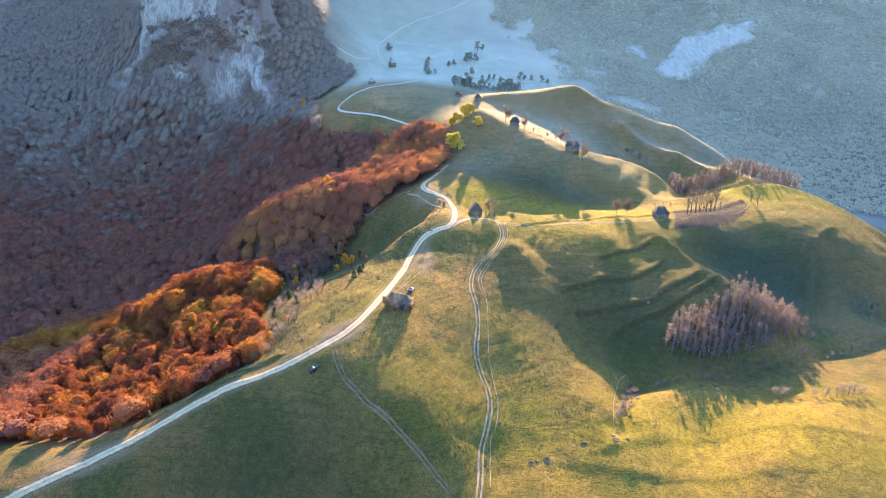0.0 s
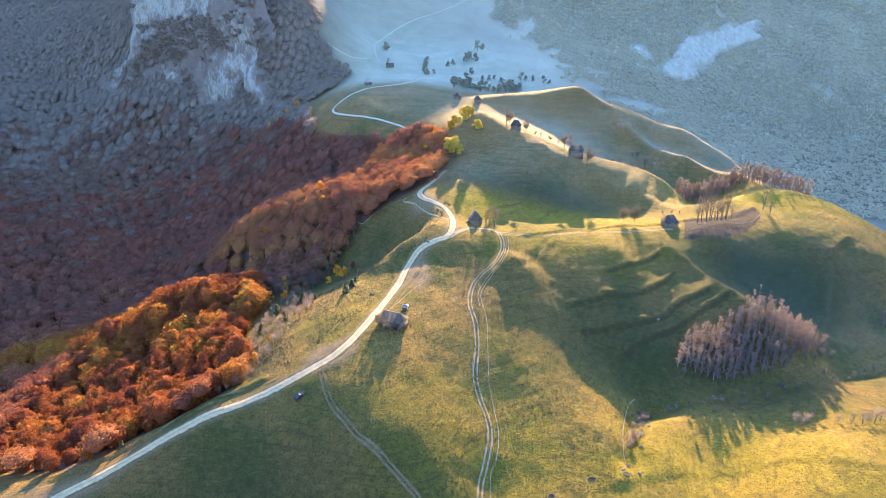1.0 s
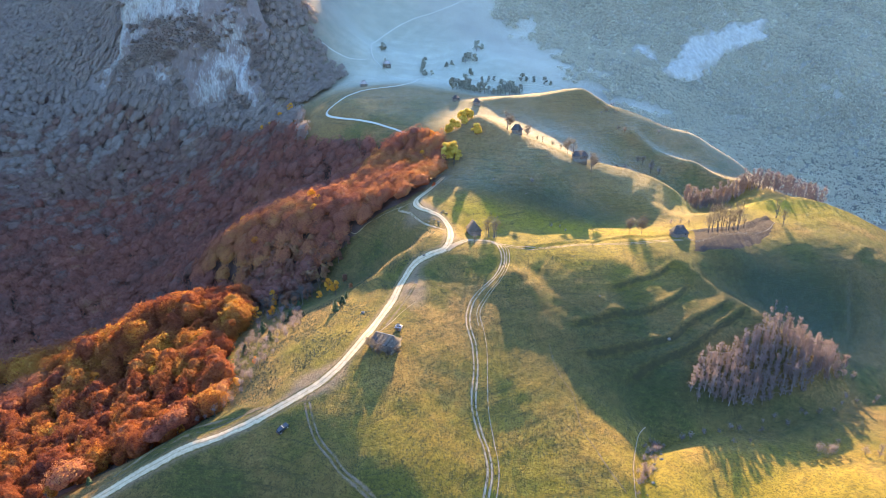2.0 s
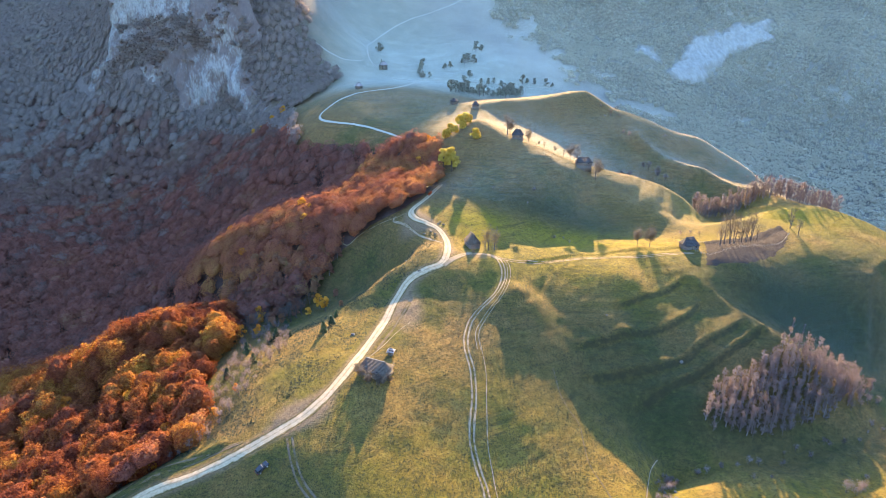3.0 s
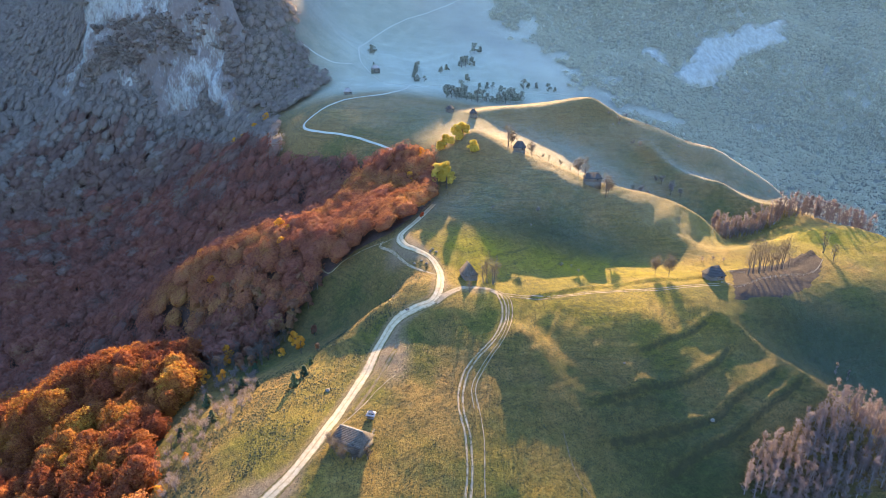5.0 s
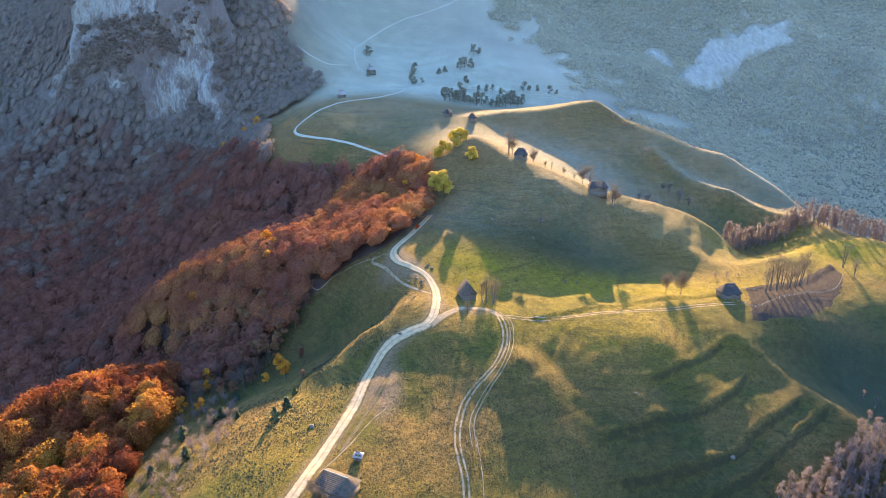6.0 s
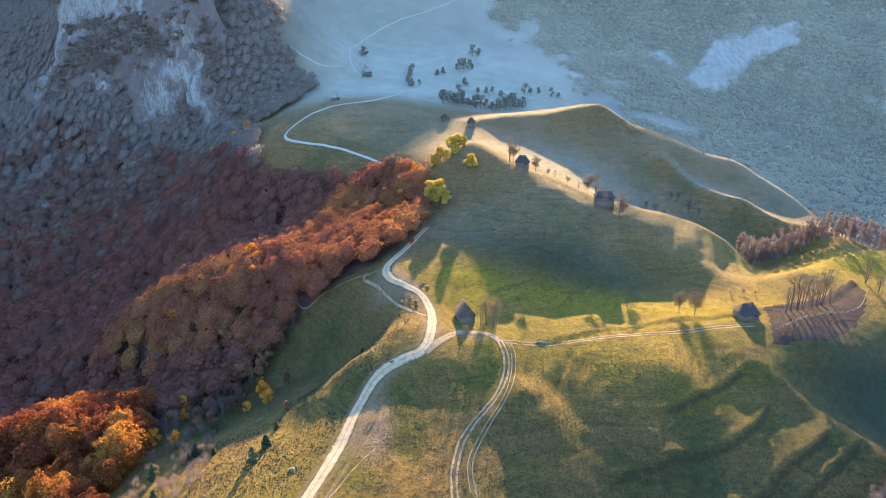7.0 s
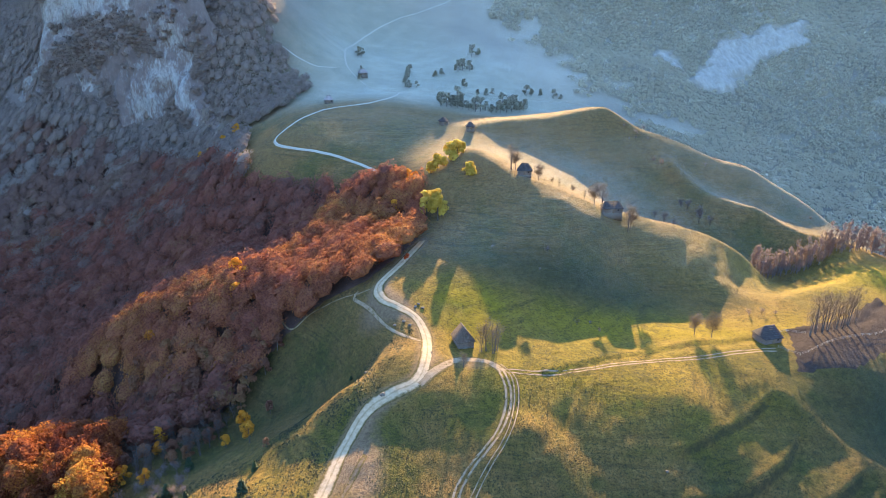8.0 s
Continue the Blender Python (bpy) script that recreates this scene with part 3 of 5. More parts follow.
def land(x, y):
    """The height of the ground."""
    x, y = np.asarray(x, float), np.asarray(y, float)
    fx, fy, out = x.ravel() / S, y.ravel() / S, np.zeros(x.size)
    n = len(PLATE_XY)
    for k in range(0, x.size, 20000):
        px, py = fx[k:k + 20000], fy[k:k + 20000]
        d2 = (px[:, None] - PLATE_XY[None, :, 0]) ** 2 + (py[:, None] - PLATE_XY[None, :, 1]) ** 2
        out[k:k + 20000] = plate(d2) @ PLATE_W[:n] + PLATE_W[n] + px * PLATE_W[n + 1] + py * PLATE_W[n + 2]
    out = out.reshape(x.shape) + crests(x, y) + ripple(x, y)
    for line, height, width in BANKS:
        d, side = along(x, y, line)
        out = out + height * side * np.exp(-((d / width) ** 2)) * np.tanh(d / 0.8)
    far = np.clip((y - 640) / 120, 0, 1) * np.clip((np.abs(x + 20) - 90) / 120, 0, 1)
    out = out + far * (16 * lattice(x, y * 0.4, 90.0, 21) + 7 * lattice(x, y * 0.5, 38.0, 22))
    crag = np.clip(CRAG(x, y), 0, 1)
    return out + crag * (9 * np.abs(lattice(x, y, 16.0, 7)) + 6 * lattice(x, y, 7.0, 8) + 3 * lattice(x, y, 3.4, 9))


def spot(x, y):
    return float(land(np.array([x]), np.array([y]))[0])


def inside(x, y, poly):
    """Which points lie in a polygon."""
    hit = np.zeros(x.shape, bool)
    for (ax, ay), (bx, by) in zip(poly, poly[1:] + poly[:1]):
        if ay != by:
            hit ^= ((ay > y) != (by > y)) & (x < (bx - ax) * (y - ay) / (by - ay) + ax)
    return hit


def steps(parts):
    """Grid lines from (start, end, spacing at both ends)."""
    out = [parts[0][0]]
    for a, b, da, db in parts:
        while out[-1] < b - 1e-6:
            f = (out[-1] - a) / (b - a)
            out.append(min(b, out[-1] + da + (db - da) * f))
    return np.array(out)


def sheet_mesh(name, gx, gy, z):
    nx, ny = len(gx), len(gy)
    X, Y = np.meshgrid(gx, gy)
    co = np.stack([X, Y, z], 2).reshape(-1, 3)
    i = (np.arange(ny - 1)[:, None] * nx + np.arange(nx - 1)[None]).ravel()
    quads = np.stack([i, i + 1, i + nx + 1, i + nx], 1)
    return raw_mesh(name, co, quads)


def raw_mesh(name, co, quads):
    """A mesh from vertices and quads (or triangles), fast."""
    m, k = bpy.data.meshes.new(name), quads.shape[1]
    m.vertices.add(len(co))
    m.vertices.foreach_set("co", np.ascontiguousarray(co, np.float32).ravel())
    m.loops.add(quads.size)
    m.loops.foreach_set("vertex_index", np.ascontiguousarray(quads, np.int32).ravel())
    m.polygons.add(len(quads))
    m.polygons.foreach_set("loop_start", np.arange(0, quads.size, k, dtype=np.int32))
    m.update(calc_edges=True)
    return m


def smooth(m):
    m.polygons.foreach_set("use_smooth", np.ones(len(m.polygons), bool))


GX = steps([(-3200, -420, 260, 14), (-420, -190, 10, 2.6), (-190, 260, 1.5, 1.5), (260, 480, 2.4, 9), (480, 3200, 12, 260)])
GY = steps([(-2600, 90, 240, 10), (90, 150, 6, 2), (150, 400, 1.4, 1.4), (400, 560, 1.7, 3.2), (560, 900, 3.5, 8), (900, 1160, 12, 24), (1160, 1250, 9, 9), (1250, 3400, 24, 240)])
X, Y = np.meshgrid(GX, GY)
ground_data = sheet_mesh("ground", GX, GY, land(X, Y))
smooth(ground_data)
ground_data.materials.append(M_GROUND)
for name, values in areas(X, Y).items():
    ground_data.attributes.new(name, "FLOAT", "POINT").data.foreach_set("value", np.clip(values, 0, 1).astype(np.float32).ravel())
ground = tagged(new("ground", ground_data), "rolling autumn hill meadows with tussocky yellow-green grass", "ground", kind="structure")


def spline(pts, step):
    """A smooth line through waypoints, at even steps."""
    p = np.array([pts[0]] + list(pts) + [pts[-1]], float)
    out = []
    for a, b, c, d in zip(p, p[1:], p[2:], p[3:]):
        n = max(2, int(np.hypot(*(c - b)[:2]) / step))
        for t in np.arange(n) / n:
            out.append(0.5 * (2 * b + (c - a) * t + (2 * a - 5 * b + 4 * c - d) * t * t + (3 * b - a - 3 * c + d) * t ** 3))
    out.append(p[-1])
    return np.array(out)


CROSS = (-0.5, -0.36, -0.2, 0, 0.2, 0.36, 0.5)


def strip(name, pts, width, mat, label, lift=0.10, ragged=0.12, step=1.2, category="road"):
    """A worn way laid over the ground."""
    c = spline(pts, step)
    tang = np.gradient(c, axis=0)
    tang /= np.linalg.norm(tang, axis=1)[:, None]
    side = np.stack([-tang[:, 1], tang[:, 0]], 1)
    rng = np.random.default_rng(len(c))
    rows = []
    for off in CROSS:
        wear = np.convolve(rng.normal(size=len(c) + 6), np.ones(7) / 2.6, "valid")
        w = width * off * (1 + ragged * wear * (abs(off) == 0.5))
        q = c + side * w[:, None]
        crown = lift * (1 - 1.1 * abs(off) * 1.6)
        rows.append(np.column_stack([q, land(q[:, 0], q[:, 1]) + max(crown, 0.04)]))
    co = np.stack(rows, 1)
    n, m = co.shape[:2]
    i = (np.arange(n - 1)[:, None] * m + np.arange(m - 1)[None]).ravel()
    data = raw_mesh(name, co.reshape(-1, 3), np.stack([i, i + 1, i + m + 1, i + m], 1))
    data.attributes.new("across", "FLOAT", "POINT").data.foreach_set("value", np.tile(np.abs(np.array(CROSS)) * 2, n).astype(np.float32))
    smooth(data)
    data.materials.append(mat)
    return tagged(new(name, data), label, category, kind="structure")


strip("road", MAIN_ROAD, 3.9, M_ROAD, "pale gravel dirt road along the hill spine")
strip("road", [(4.5, 303), (10.8, 311), (17, 316.3), (25, 316.5), (30, 311.5)], 3.0, M_TRACK, "worn earth track branching off past the barn")
FARM_TRACK = [(29, 313), (30.8, 305.4), (30.2, 298), (27.1, 290.3), (22.6, 284.4), (18.7, 279.5), (15.6, 274), (13.4, 265), (13.2, 257), (14.5, 249.9), (15.2, 242.5), (14.8, 232), (13.7, 221), (15.3, 211.5), (17.3, 205), (18, 197), (15.8, 186.5), (13.9, 180), (12.7, 167.2), (11, 156)]
SADDLE_TRACK = [(30, 311.5), (43.6, 314), (59.3, 318.5), (77.9, 323.4), (97.1, 328), (115, 333), (127, 334)]
SLOPE_TRACK = [(-43, 211), (-38.2, 199), (-31, 190), (-27, 185.5), (-19, 179.5), (-8.5, 171.5), (3, 161)]
for off in (-0.75, 0.75):
    strip("track", [(x + off, y) for x, y in FARM_TRACK], 0.85, M_TRACK, "two-rut farm track running down the grassy slope", 0.06, 0.4, 0.8)
    strip("track", [(x, y + off) for x, y in SADDLE_TRACK], 0.7, M_TRACK, "faint two-rut track along the grassy saddle", 0.06, 0.5, 0.8)
    strip("track", [(x + off, y + 0.3 * off) for x, y in SLOPE_TRACK], 0.8, M_RUT, "rutted track crossing the shaded slope", 0.06, 0.5, 0.8)
for shift in (1.3, 2.6):
    strip("track", [(27 + shift, 315), (31 + shift, 309), (31.2 + shift, 301.8), (29.4 + shift, 293.4), (26.4 + shift, 286.8), (21.7 + shift, 280), (18 + shift, 273.5), (15.6 + shift, 266), (16 + shift, 258)], 0.4, M_TRACK, "faint second rut beside the farm track's bend", 0.05, 0.6, 0.8)
strip("track", [(-20, 356), (-21, 353), (-17.5, 346.6), (-12.5, 338.5), (-6.5, 330.5), (-0.5, 325.5), (5.5, 324)], 1.3, M_TRACK, "worn earth short cut below the road's bend", 0.08, 0.25)
strip("footpath", [(-52, 363), (-46, 356), (-38, 359), (-28, 358.5), (-19, 354), (-12.5, 350)], 0.7, M_TRACK, "thin trodden path along the edge of the wood", 0.06, 0.3)
for shift, width in ((0, 0.9), (2.0, 0.6)):
    strip("track", [(-144, 178 + shift), (-130, 183 + shift), (-115, 189 + shift), (-98, 197 + shift), (-84, 204 + shift), (-70, 208.5 + shift * 0.7), (-58, 212 + shift * 0.3)], width, M_RUT, "worn rut in the earth bank beside the road", 0.07, 0.3)
strip("footpath", [(-115, 660), (-100, 657), (-87, 658), (-74, 668)], 1.2, M_FARROAD, "pale field path in the far valley", 0.4, 0.2, 3.0)
strip("footpath", [(-21, 622), (-2, 640), (20, 645), (40, 646), (80, 647), (120, 664), (150, 668)], 0.9, M_FARROAD, "pale field path in the far valley", 0.4, 0.2, 3.0)
strip("footpath", [(46, 256), (47, 246), (48.9, 239.7), (52, 233.7), (52, 225), (52.4, 217.5), (55.6, 208), (57.7, 200.2), (61.6, 192.1)], 0.35, M_RUT, "narrow winding footpath down the dry slope", 0.05, 0.5, 0.8)
strip("footpath", [(18.5, 262), (19.9, 247.8), (19.4, 234.5), (19, 219.9), (20.1, 209), (21.1, 198.2), (19.4, 188.2), (17.3, 183), (16, 165)], 0.4, M_TRACK, "narrow trodden footpath beside the farm track", 0.05, 0.5, 0.8)
strip("footpath", [(80, 231), (75, 223), (72.1, 217.1), (67.4, 204.8), (64.9, 194.8), (64.5, 189)], 0.4, M_TRACK, "narrow trodden footpath along the gully's rim", 0.05, 0.5, 0.8)
strip("earth_bank", [(-19.5, 251), (-15.5, 262), (-12.2, 272), (-9, 281)], 1.1, M_RUT, "dark eroded earth bank below the road", 0.08, 0.5, 0.8, "bank")
strip("footpath", [(-24.5, 243), (-18, 252.5), (-13, 262), (-8.5, 268)], 0.4, M_TRACK, "short straight path between road and shed", 0.05, 0.5, 0.8)
strip("road", [(-14.7, 449), (-30.5, 463), (-57, 478), (-78, 489), (-84, 498), (-80, 506), (-66, 529), (-60, 537), (-45, 545), (-32, 570), (-21, 620), (-43, 646), (-61, 668), (-70, 690), (-74, 744), (-61, 788), (-36, 825), (-1, 856), (26, 884), (60, 930)],
      1.5, M_FARROAD, "pale winding gravel road in the far valley", 0.5, 0.1, 3.0)


def cliff(name, base, heights, lean, bands, label):
    """A craggy rock wall standing over a line, leaning back to meet the slope behind it; gives the spots on it where scrub can root."""
    c = spline(base, 2.2)
    n, rows = len(c), 54
    f = np.linspace(0, 1, n)
    top = np.interp(f, np.linspace(0, 1, len(heights)), heights)
    tang = np.gradient(c, axis=0)
    tang /= np.linalg.norm(tang, axis=1)[:, None]
    inward = np.stack([-tang[:, 1], tang[:, 0]], 1)
    foot = land(c[:, 0], c[:, 1]) - 6
    co, bare = np.zeros((rows, n, 3)), np.zeros((rows, n))
    for j in range(rows):
        v = j / (rows - 1)
        z = foot + (top - foot) * v
        for k in range(n):
            p = Vector((c[k, 0] * 0.045, c[k, 1] * 0.045, z[k] * 0.02))
            push = 9 * noise.fractal(p, 0.9, 2.1, 5) + 4 * abs(noise.noise(p * 4.3)) + 1.6 * noise.noise(p * 13)
            ledge = 2.5 * math.floor(v * 7 + 2 * noise.noise(p * 0.6)) / 7 * 4
            off = lean * (z[k] - foot[k]) + push + ledge * 0.6 + 10 * max(0, v - 0.9) * 10
            co[j, k] = (c[k, 0] + inward[k, 0] * off, c[k, 1] + inward[k, 1] * off, z[k])
            bare[j, k] = sum(math.exp(-((f[k] - bf) / bw) ** 2 - ((v - bv) / bh) ** 2) for bf, bw, bv, bh in bands)
    i = (np.arange(rows - 1)[:, None] * n + np.arange(n - 1)[None]).ravel()
    data = raw_mesh(name, co.reshape(-1, 3), np.stack([i, i + 1, i + n + 1, i + n], 1))
    data.materials.append(M_CLIFF)
    data.attributes.new("bare", "FLOAT", "POINT").data.foreach_set("value", np.clip(bare, 0, 1).astype(np.float32).ravel())
    tagged(new(name, data), label, "cliff", kind="structure")
    flat = co.reshape(-1, 3)
    hold = bare.ravel() + 0.7 * lattice(flat[:, 0] + flat[:, 1], flat[:, 2] * 0.6, 13.0, 71) + 0.5 * lattice(flat[:, 0] + flat[:, 1], flat[:, 2], 5.0, 72)
    return flat[hold < 0.05]


CLIFF_FOOT = [(-378, 716), (-358, 694), (-332, 676), (-300, 672), (-262, 650), (-236, 630), (-216, 626), (-198, 622), (-180, 608), (-162, 598), (-146, 584), (-138, 588)]
LEDGES = cliff("cliff", CLIFF_FOOT,
      [45, 62, 78, 160, 190, 195, 195, 190, 170, 70, 44, 40], 0.22,
      [(0.2, 0.12, 0.65, 0.4), (0.40, 0.11, 0.58, 0.16), (0.58, 0.05, 0.6, 0.14), (0.80, 0.09, 0.52, 0.15), (0.75, 0.08, 0.29, 0.07), (0.67, 0.07, 0.13, 0.1), (0.43, 0.07, 0.05, 0.07), (0.88, 0.03, 0.25, 0.14), (0.97, 0.02, 0.4, 0.3)],
      "tall pale limestone cliff with dark scrub on its ledges")

def outcrop(name, rim, high, label):
    """Bare rock standing proud of a steep slope inside a rough outline, its rim sunk into the ground."""
    lo, hi = np.array(rim).min(0) - 10, np.array(rim).max(0) + 10
    gx, gy = np.arange(lo[0], hi[0], 1.6), np.arange(lo[1], hi[1], 1.6)
    px, py = np.meshgrid(gx, gy)
    edge = along(px, py, rim + rim[:1])[0] * np.where(inside(px, py, rim), 1, -1)
    lift = np.clip((edge + 5 * lattice(px, py * 0.5, 15.0, 51) + 3.5 * lattice(px, py, 6.0, 52)) / 7, -1, 1)
    ribs = 2.4 * np.abs(lattice(px, py * 0.25, 8.0, 53)) + 1.0 * np.abs(lattice(px, py * 0.4, 3.4, 54))
    data = sheet_mesh(name, gx, gy, land(px, py) + np.where(lift > 0, lift * (high + ribs), lift * 6))
    data.materials.append(M_CRAG)
    data.attributes.new("bare", "FLOAT", "POINT").data.foreach_set("value", np.clip(1.15 * lift, 0, 1.1).astype(np.float32).ravel())
    return tagged(new(name, data), label, "cliff", kind="structure")


CRAG_RIM = [(255, 769), (282, 801), (296, 826), (315, 842), (335, 843), (356, 857), (381, 851), (403, 861), (412, 855), (398, 832), (393, 816), (377, 812), (357, 804), (343, 807), (327, 788), (302, 761), (284, 749), (268, 762)]
SMALL_CRAG_RIM = [(232, 815), (240, 830), (255, 828), (258, 800), (256, 784), (243, 788)]
outcrop("crag", CRAG_RIM, 3.0, "pale limestone crag on the far valley wall")
outcrop("crag", SMALL_CRAG_RIM, 2.0, "small pale limestone patch on the far slope")

# ---- woods and trees ----
def part(name, data, mat, parent, label=""):
    """One mesh object under a thing or a part."""
    ob = new(name, data)
    if mat is not None and not data.materials:
        data.materials.append(mat)
    ob.parent = parent
    if label:
        ob["label"] = label
    return ob


def tube(pts, radii, sides=6):
    """Vertices and quads of a bent, tapered tube."""
    pts, co, quads = np.array(pts, float), [], []
    for k, (p, r) in enumerate(zip(pts, radii)):
        d = pts[min(k + 1, len(pts) - 1)] - pts[max(k - 1, 0)]
        d /= np.linalg.norm(d)
        u = np.cross(d, (0.31, 0.95, 0.1))
        u /= np.linalg.norm(u)
        v = np.cross(d, u)
        for s in range(sides):
            a = 2 * math.pi * s / sides
            co.append(p + r * (u * math.cos(a) + v * math.sin(a)))
    for k in range(len(pts) - 1):
        for s in range(sides):
            quads.append((k * sides + s, k * sides + (s + 1) % sides, (k + 1) * sides + (s + 1) % sides, (k + 1) * sides + s))
    return np.array(co), np.array(quads)


def joined(pieces):
    co, quads, base = [], [], 0
    for c, q in pieces:
        co.append(c)
        quads.append(q + base)
        base += len(c)
    return np.concatenate(co), np.concatenate(quads)


def leaves(rng, centres, normals, size, slim=0.75, ruffle=0.4):
    """One small bent leaf clump (a quad) at each centre."""
    n = len(centres)
    nor = normals + rng.normal(size=(n, 3)) * ruffle
    nor /= np.linalg.norm(nor, axis=1)[:, None]
    ref = rng.normal(size=(n, 3))
    u = np.cross(nor, ref)
    u /= np.linalg.norm(u, axis=1)[:, None]
    v = np.cross(nor, u)
    s = (size * rng.uniform(0.6, 1.3, n))[:, None]
    a, b = u * s, v * s * slim
    lift = nor * s * 0.3
    co = np.stack([centres - a - b, centres + a * 0.8 - b + lift, centres + a + b, centres - a * 0.8 + b + lift], 1).reshape(-1, 3)
    return co, np.arange(4 * n).reshape(n, 4)


def crown_cloud(rng, radius, height, base, lumps, per_lump, size, ruffle=0.4):
    """Leaf clumps on many overlapping lumps that fill an uneven dome."""
    cs, ns = [], []
    for k in range(lumps):
        a, h = rng.uniform(0, 6.28), rng.uniform(0, 1) ** 0.8
        reach = radius * math.sqrt(max(0.05, 1 - (h * 0.92) ** 2)) * rng.uniform(0.35, 0.85)
        c = np.array([math.cos(a) * reach, math.sin(a) * reach, base + height * (0.12 + 0.72 * h)])
        r = radius * rng.uniform(0.26, 0.46)
        d = rng.normal(size=(per_lump, 3))
        d[:, 2] = np.where(d[:, 2] < -0.5, -d[:, 2], d[:, 2])
        d /= np.linalg.norm(d, axis=1)[:, None]
        cs.append(c + d * r * rng.uniform(0.75, 1.08, (per_lump, 1)) * (1, 1, 0.85))
        ns.append(d)
    return leaves(rng, np.concatenate(cs), np.concatenate(ns), size, 0.75, ruffle)


def crown_dome(rng, radius, height, base, count, size, ruffle=0.4, lobes=0.3):
    """Leaf clumps over one lobed, uneven dome, denser on its upper side."""
    d = rng.normal(size=(count, 3))
    d[:, 2] = np.where(d[:, 2] < -0.35, -d[:, 2], d[:, 2])
    d /= np.linalg.norm(d, axis=1)[:, None]
    swell = np.zeros(count)
    for k in range(7):
        f = rng.normal(size=3) * (2.2 + 0.7 * k)
        swell += np.sin(d @ f + rng.uniform(0, 6.28)) / (1.6 + 0.35 * k)
    swell = np.abs(swell) * lobes
    depth = np.where(rng.uniform(size=count) < 0.25, rng.uniform(0.6, 0.95, count), rng.uniform(0.93, 1.05, count))
    r = (0.78 + swell) * depth
    c = d * r[:, None] * (radius, radius, height * 0.62) + (0, 0, base + height * 0.36)
    return leaves(rng, c, d, size, 0.7, ruffle)


def crown_shell(rng, radius, height, base, rings, sides, lobes=0.22):
    """The closed, lobed canopy of one crown: rounded on top, drawn in below."""
    n = rings * sides
    a = np.tile(np.arange(sides) * 2 * math.pi / sides, rings) + np.repeat(np.arange(rings) * 0.5 * 2 * math.pi / sides, sides)
    e = np.repeat(np.linspace(1.45, -0.75, rings), sides)
    d = np.stack([np.cos(a) * np.cos(e), np.sin(a) * np.cos(e), np.sin(e)], 1)
    swell = np.zeros(n)
    for k in range(7):
        f = rng.normal(size=3) * (2.0 + 0.8 * k)
        swell += np.sin(d @ f + rng.uniform(0, 6.28)) / (1.6 + 0.3 * k)
    r = (0.82 + lobes * np.abs(swell)) * rng.uniform(0.95, 1.05, n)
    co = d * r[:, None] * (radius, radius, height * 0.62) + (0, 0, base + height * 0.36)
    k = (np.arange(rings - 1)[:, None] * sides + np.arange(sides)[None]).ravel()
    m = (np.arange(rings - 1)[:, None] * sides + (np.arange(sides)[None] + 1) % sides).ravel()
    return co, np.stack([k, k + sides, m + sides, m], 1)


def trunk_piece(rng, height, radius, limbs, reach):
    lean = rng.normal(size=2) * 0.25
    pieces = [tube([(0, 0, -0.6), (lean[0] * 0.3, lean[1] * 0.3, height * 0.4), (lean[0], lean[1], height)], (radius * 1.25, radius, radius * 0.3))]
    for k in range(limbs):
        a, h = rng.uniform(0, 6.28), height * rng.uniform(0.35, 0.85)
        d = np.array([math.cos(a), math.sin(a), 0]) * reach * rng.uniform(0.5, 0.9)
        s = np.array([lean[0] * h / height, lean[1] * h / height, h])
        pieces.append(tube([s, s + d * 0.5 + (0, 0, reach * 0.25), s + d + (0, 0, reach * 0.75)], (radius * 0.45, radius * 0.3, radius * 0.08), 5))
    return joined(pieces)


def mesh_of(name, piece, mat):
    m = raw_mesh(name, *piece)
    m.materials.append(mat)
    return m


def broadleaf(seed, height, radius, mat, lumps=16, per_lump=34, size=0.42, clear=0.28, bark=None, shell_rings=0):
    """Meshes of one broadleaf tree: trunk and crown."""
    rng = np.random.default_rng(seed)
    base = height * clear
    if shell_rings:
        deep = crown_shell(rng, radius * 0.78, (height - base) * 0.86, base, shell_rings, 2 * shell_rings)
        crown = joined([deep, crown_dome(rng, radius, height - base, base, lumps * per_lump, size, 0.6, 0.24)])
    else:
        crown = crown_cloud(rng, radius, height - base, base, lumps, per_lump, size)
    trunk = trunk_piece(rng, height * 0.8, 0.02 * height, 5, radius * 0.8)
    return mesh_of("trunk", trunk, bark or M_BARK), mesh_of("crown", crown, mat)


def plant(kind, meshes, x, y, turn, scale, label, category, group=""):
    """A tree standing on the ground, with its trunk and crown."""
    ob = new(kind)
    ob.matrix_basis = pose(x, y, spot(x, y) - 0.1, 0, 0, turn) @ Matrix.Diagonal((scale, scale, scale, 1))
    for name, m in zip(("trunk", "crown"), meshes):
        part(name, m, None, ob)
    return tagged(ob, label, category, group)


BEECH = [broadleaf(40 + k, 11.5 + k % 3, 5.2 + 0.4 * (k % 4), M_BEECH, 24, 90, 0.25, 0.12, None, 8) for k in range(6)]
GOLDEN = [broadleaf(60 + k, 9.0 + k, 2.7 + 0.2 * k, M_GOLD, 17, 70, 0.26, 0.2) for k in range(3)]


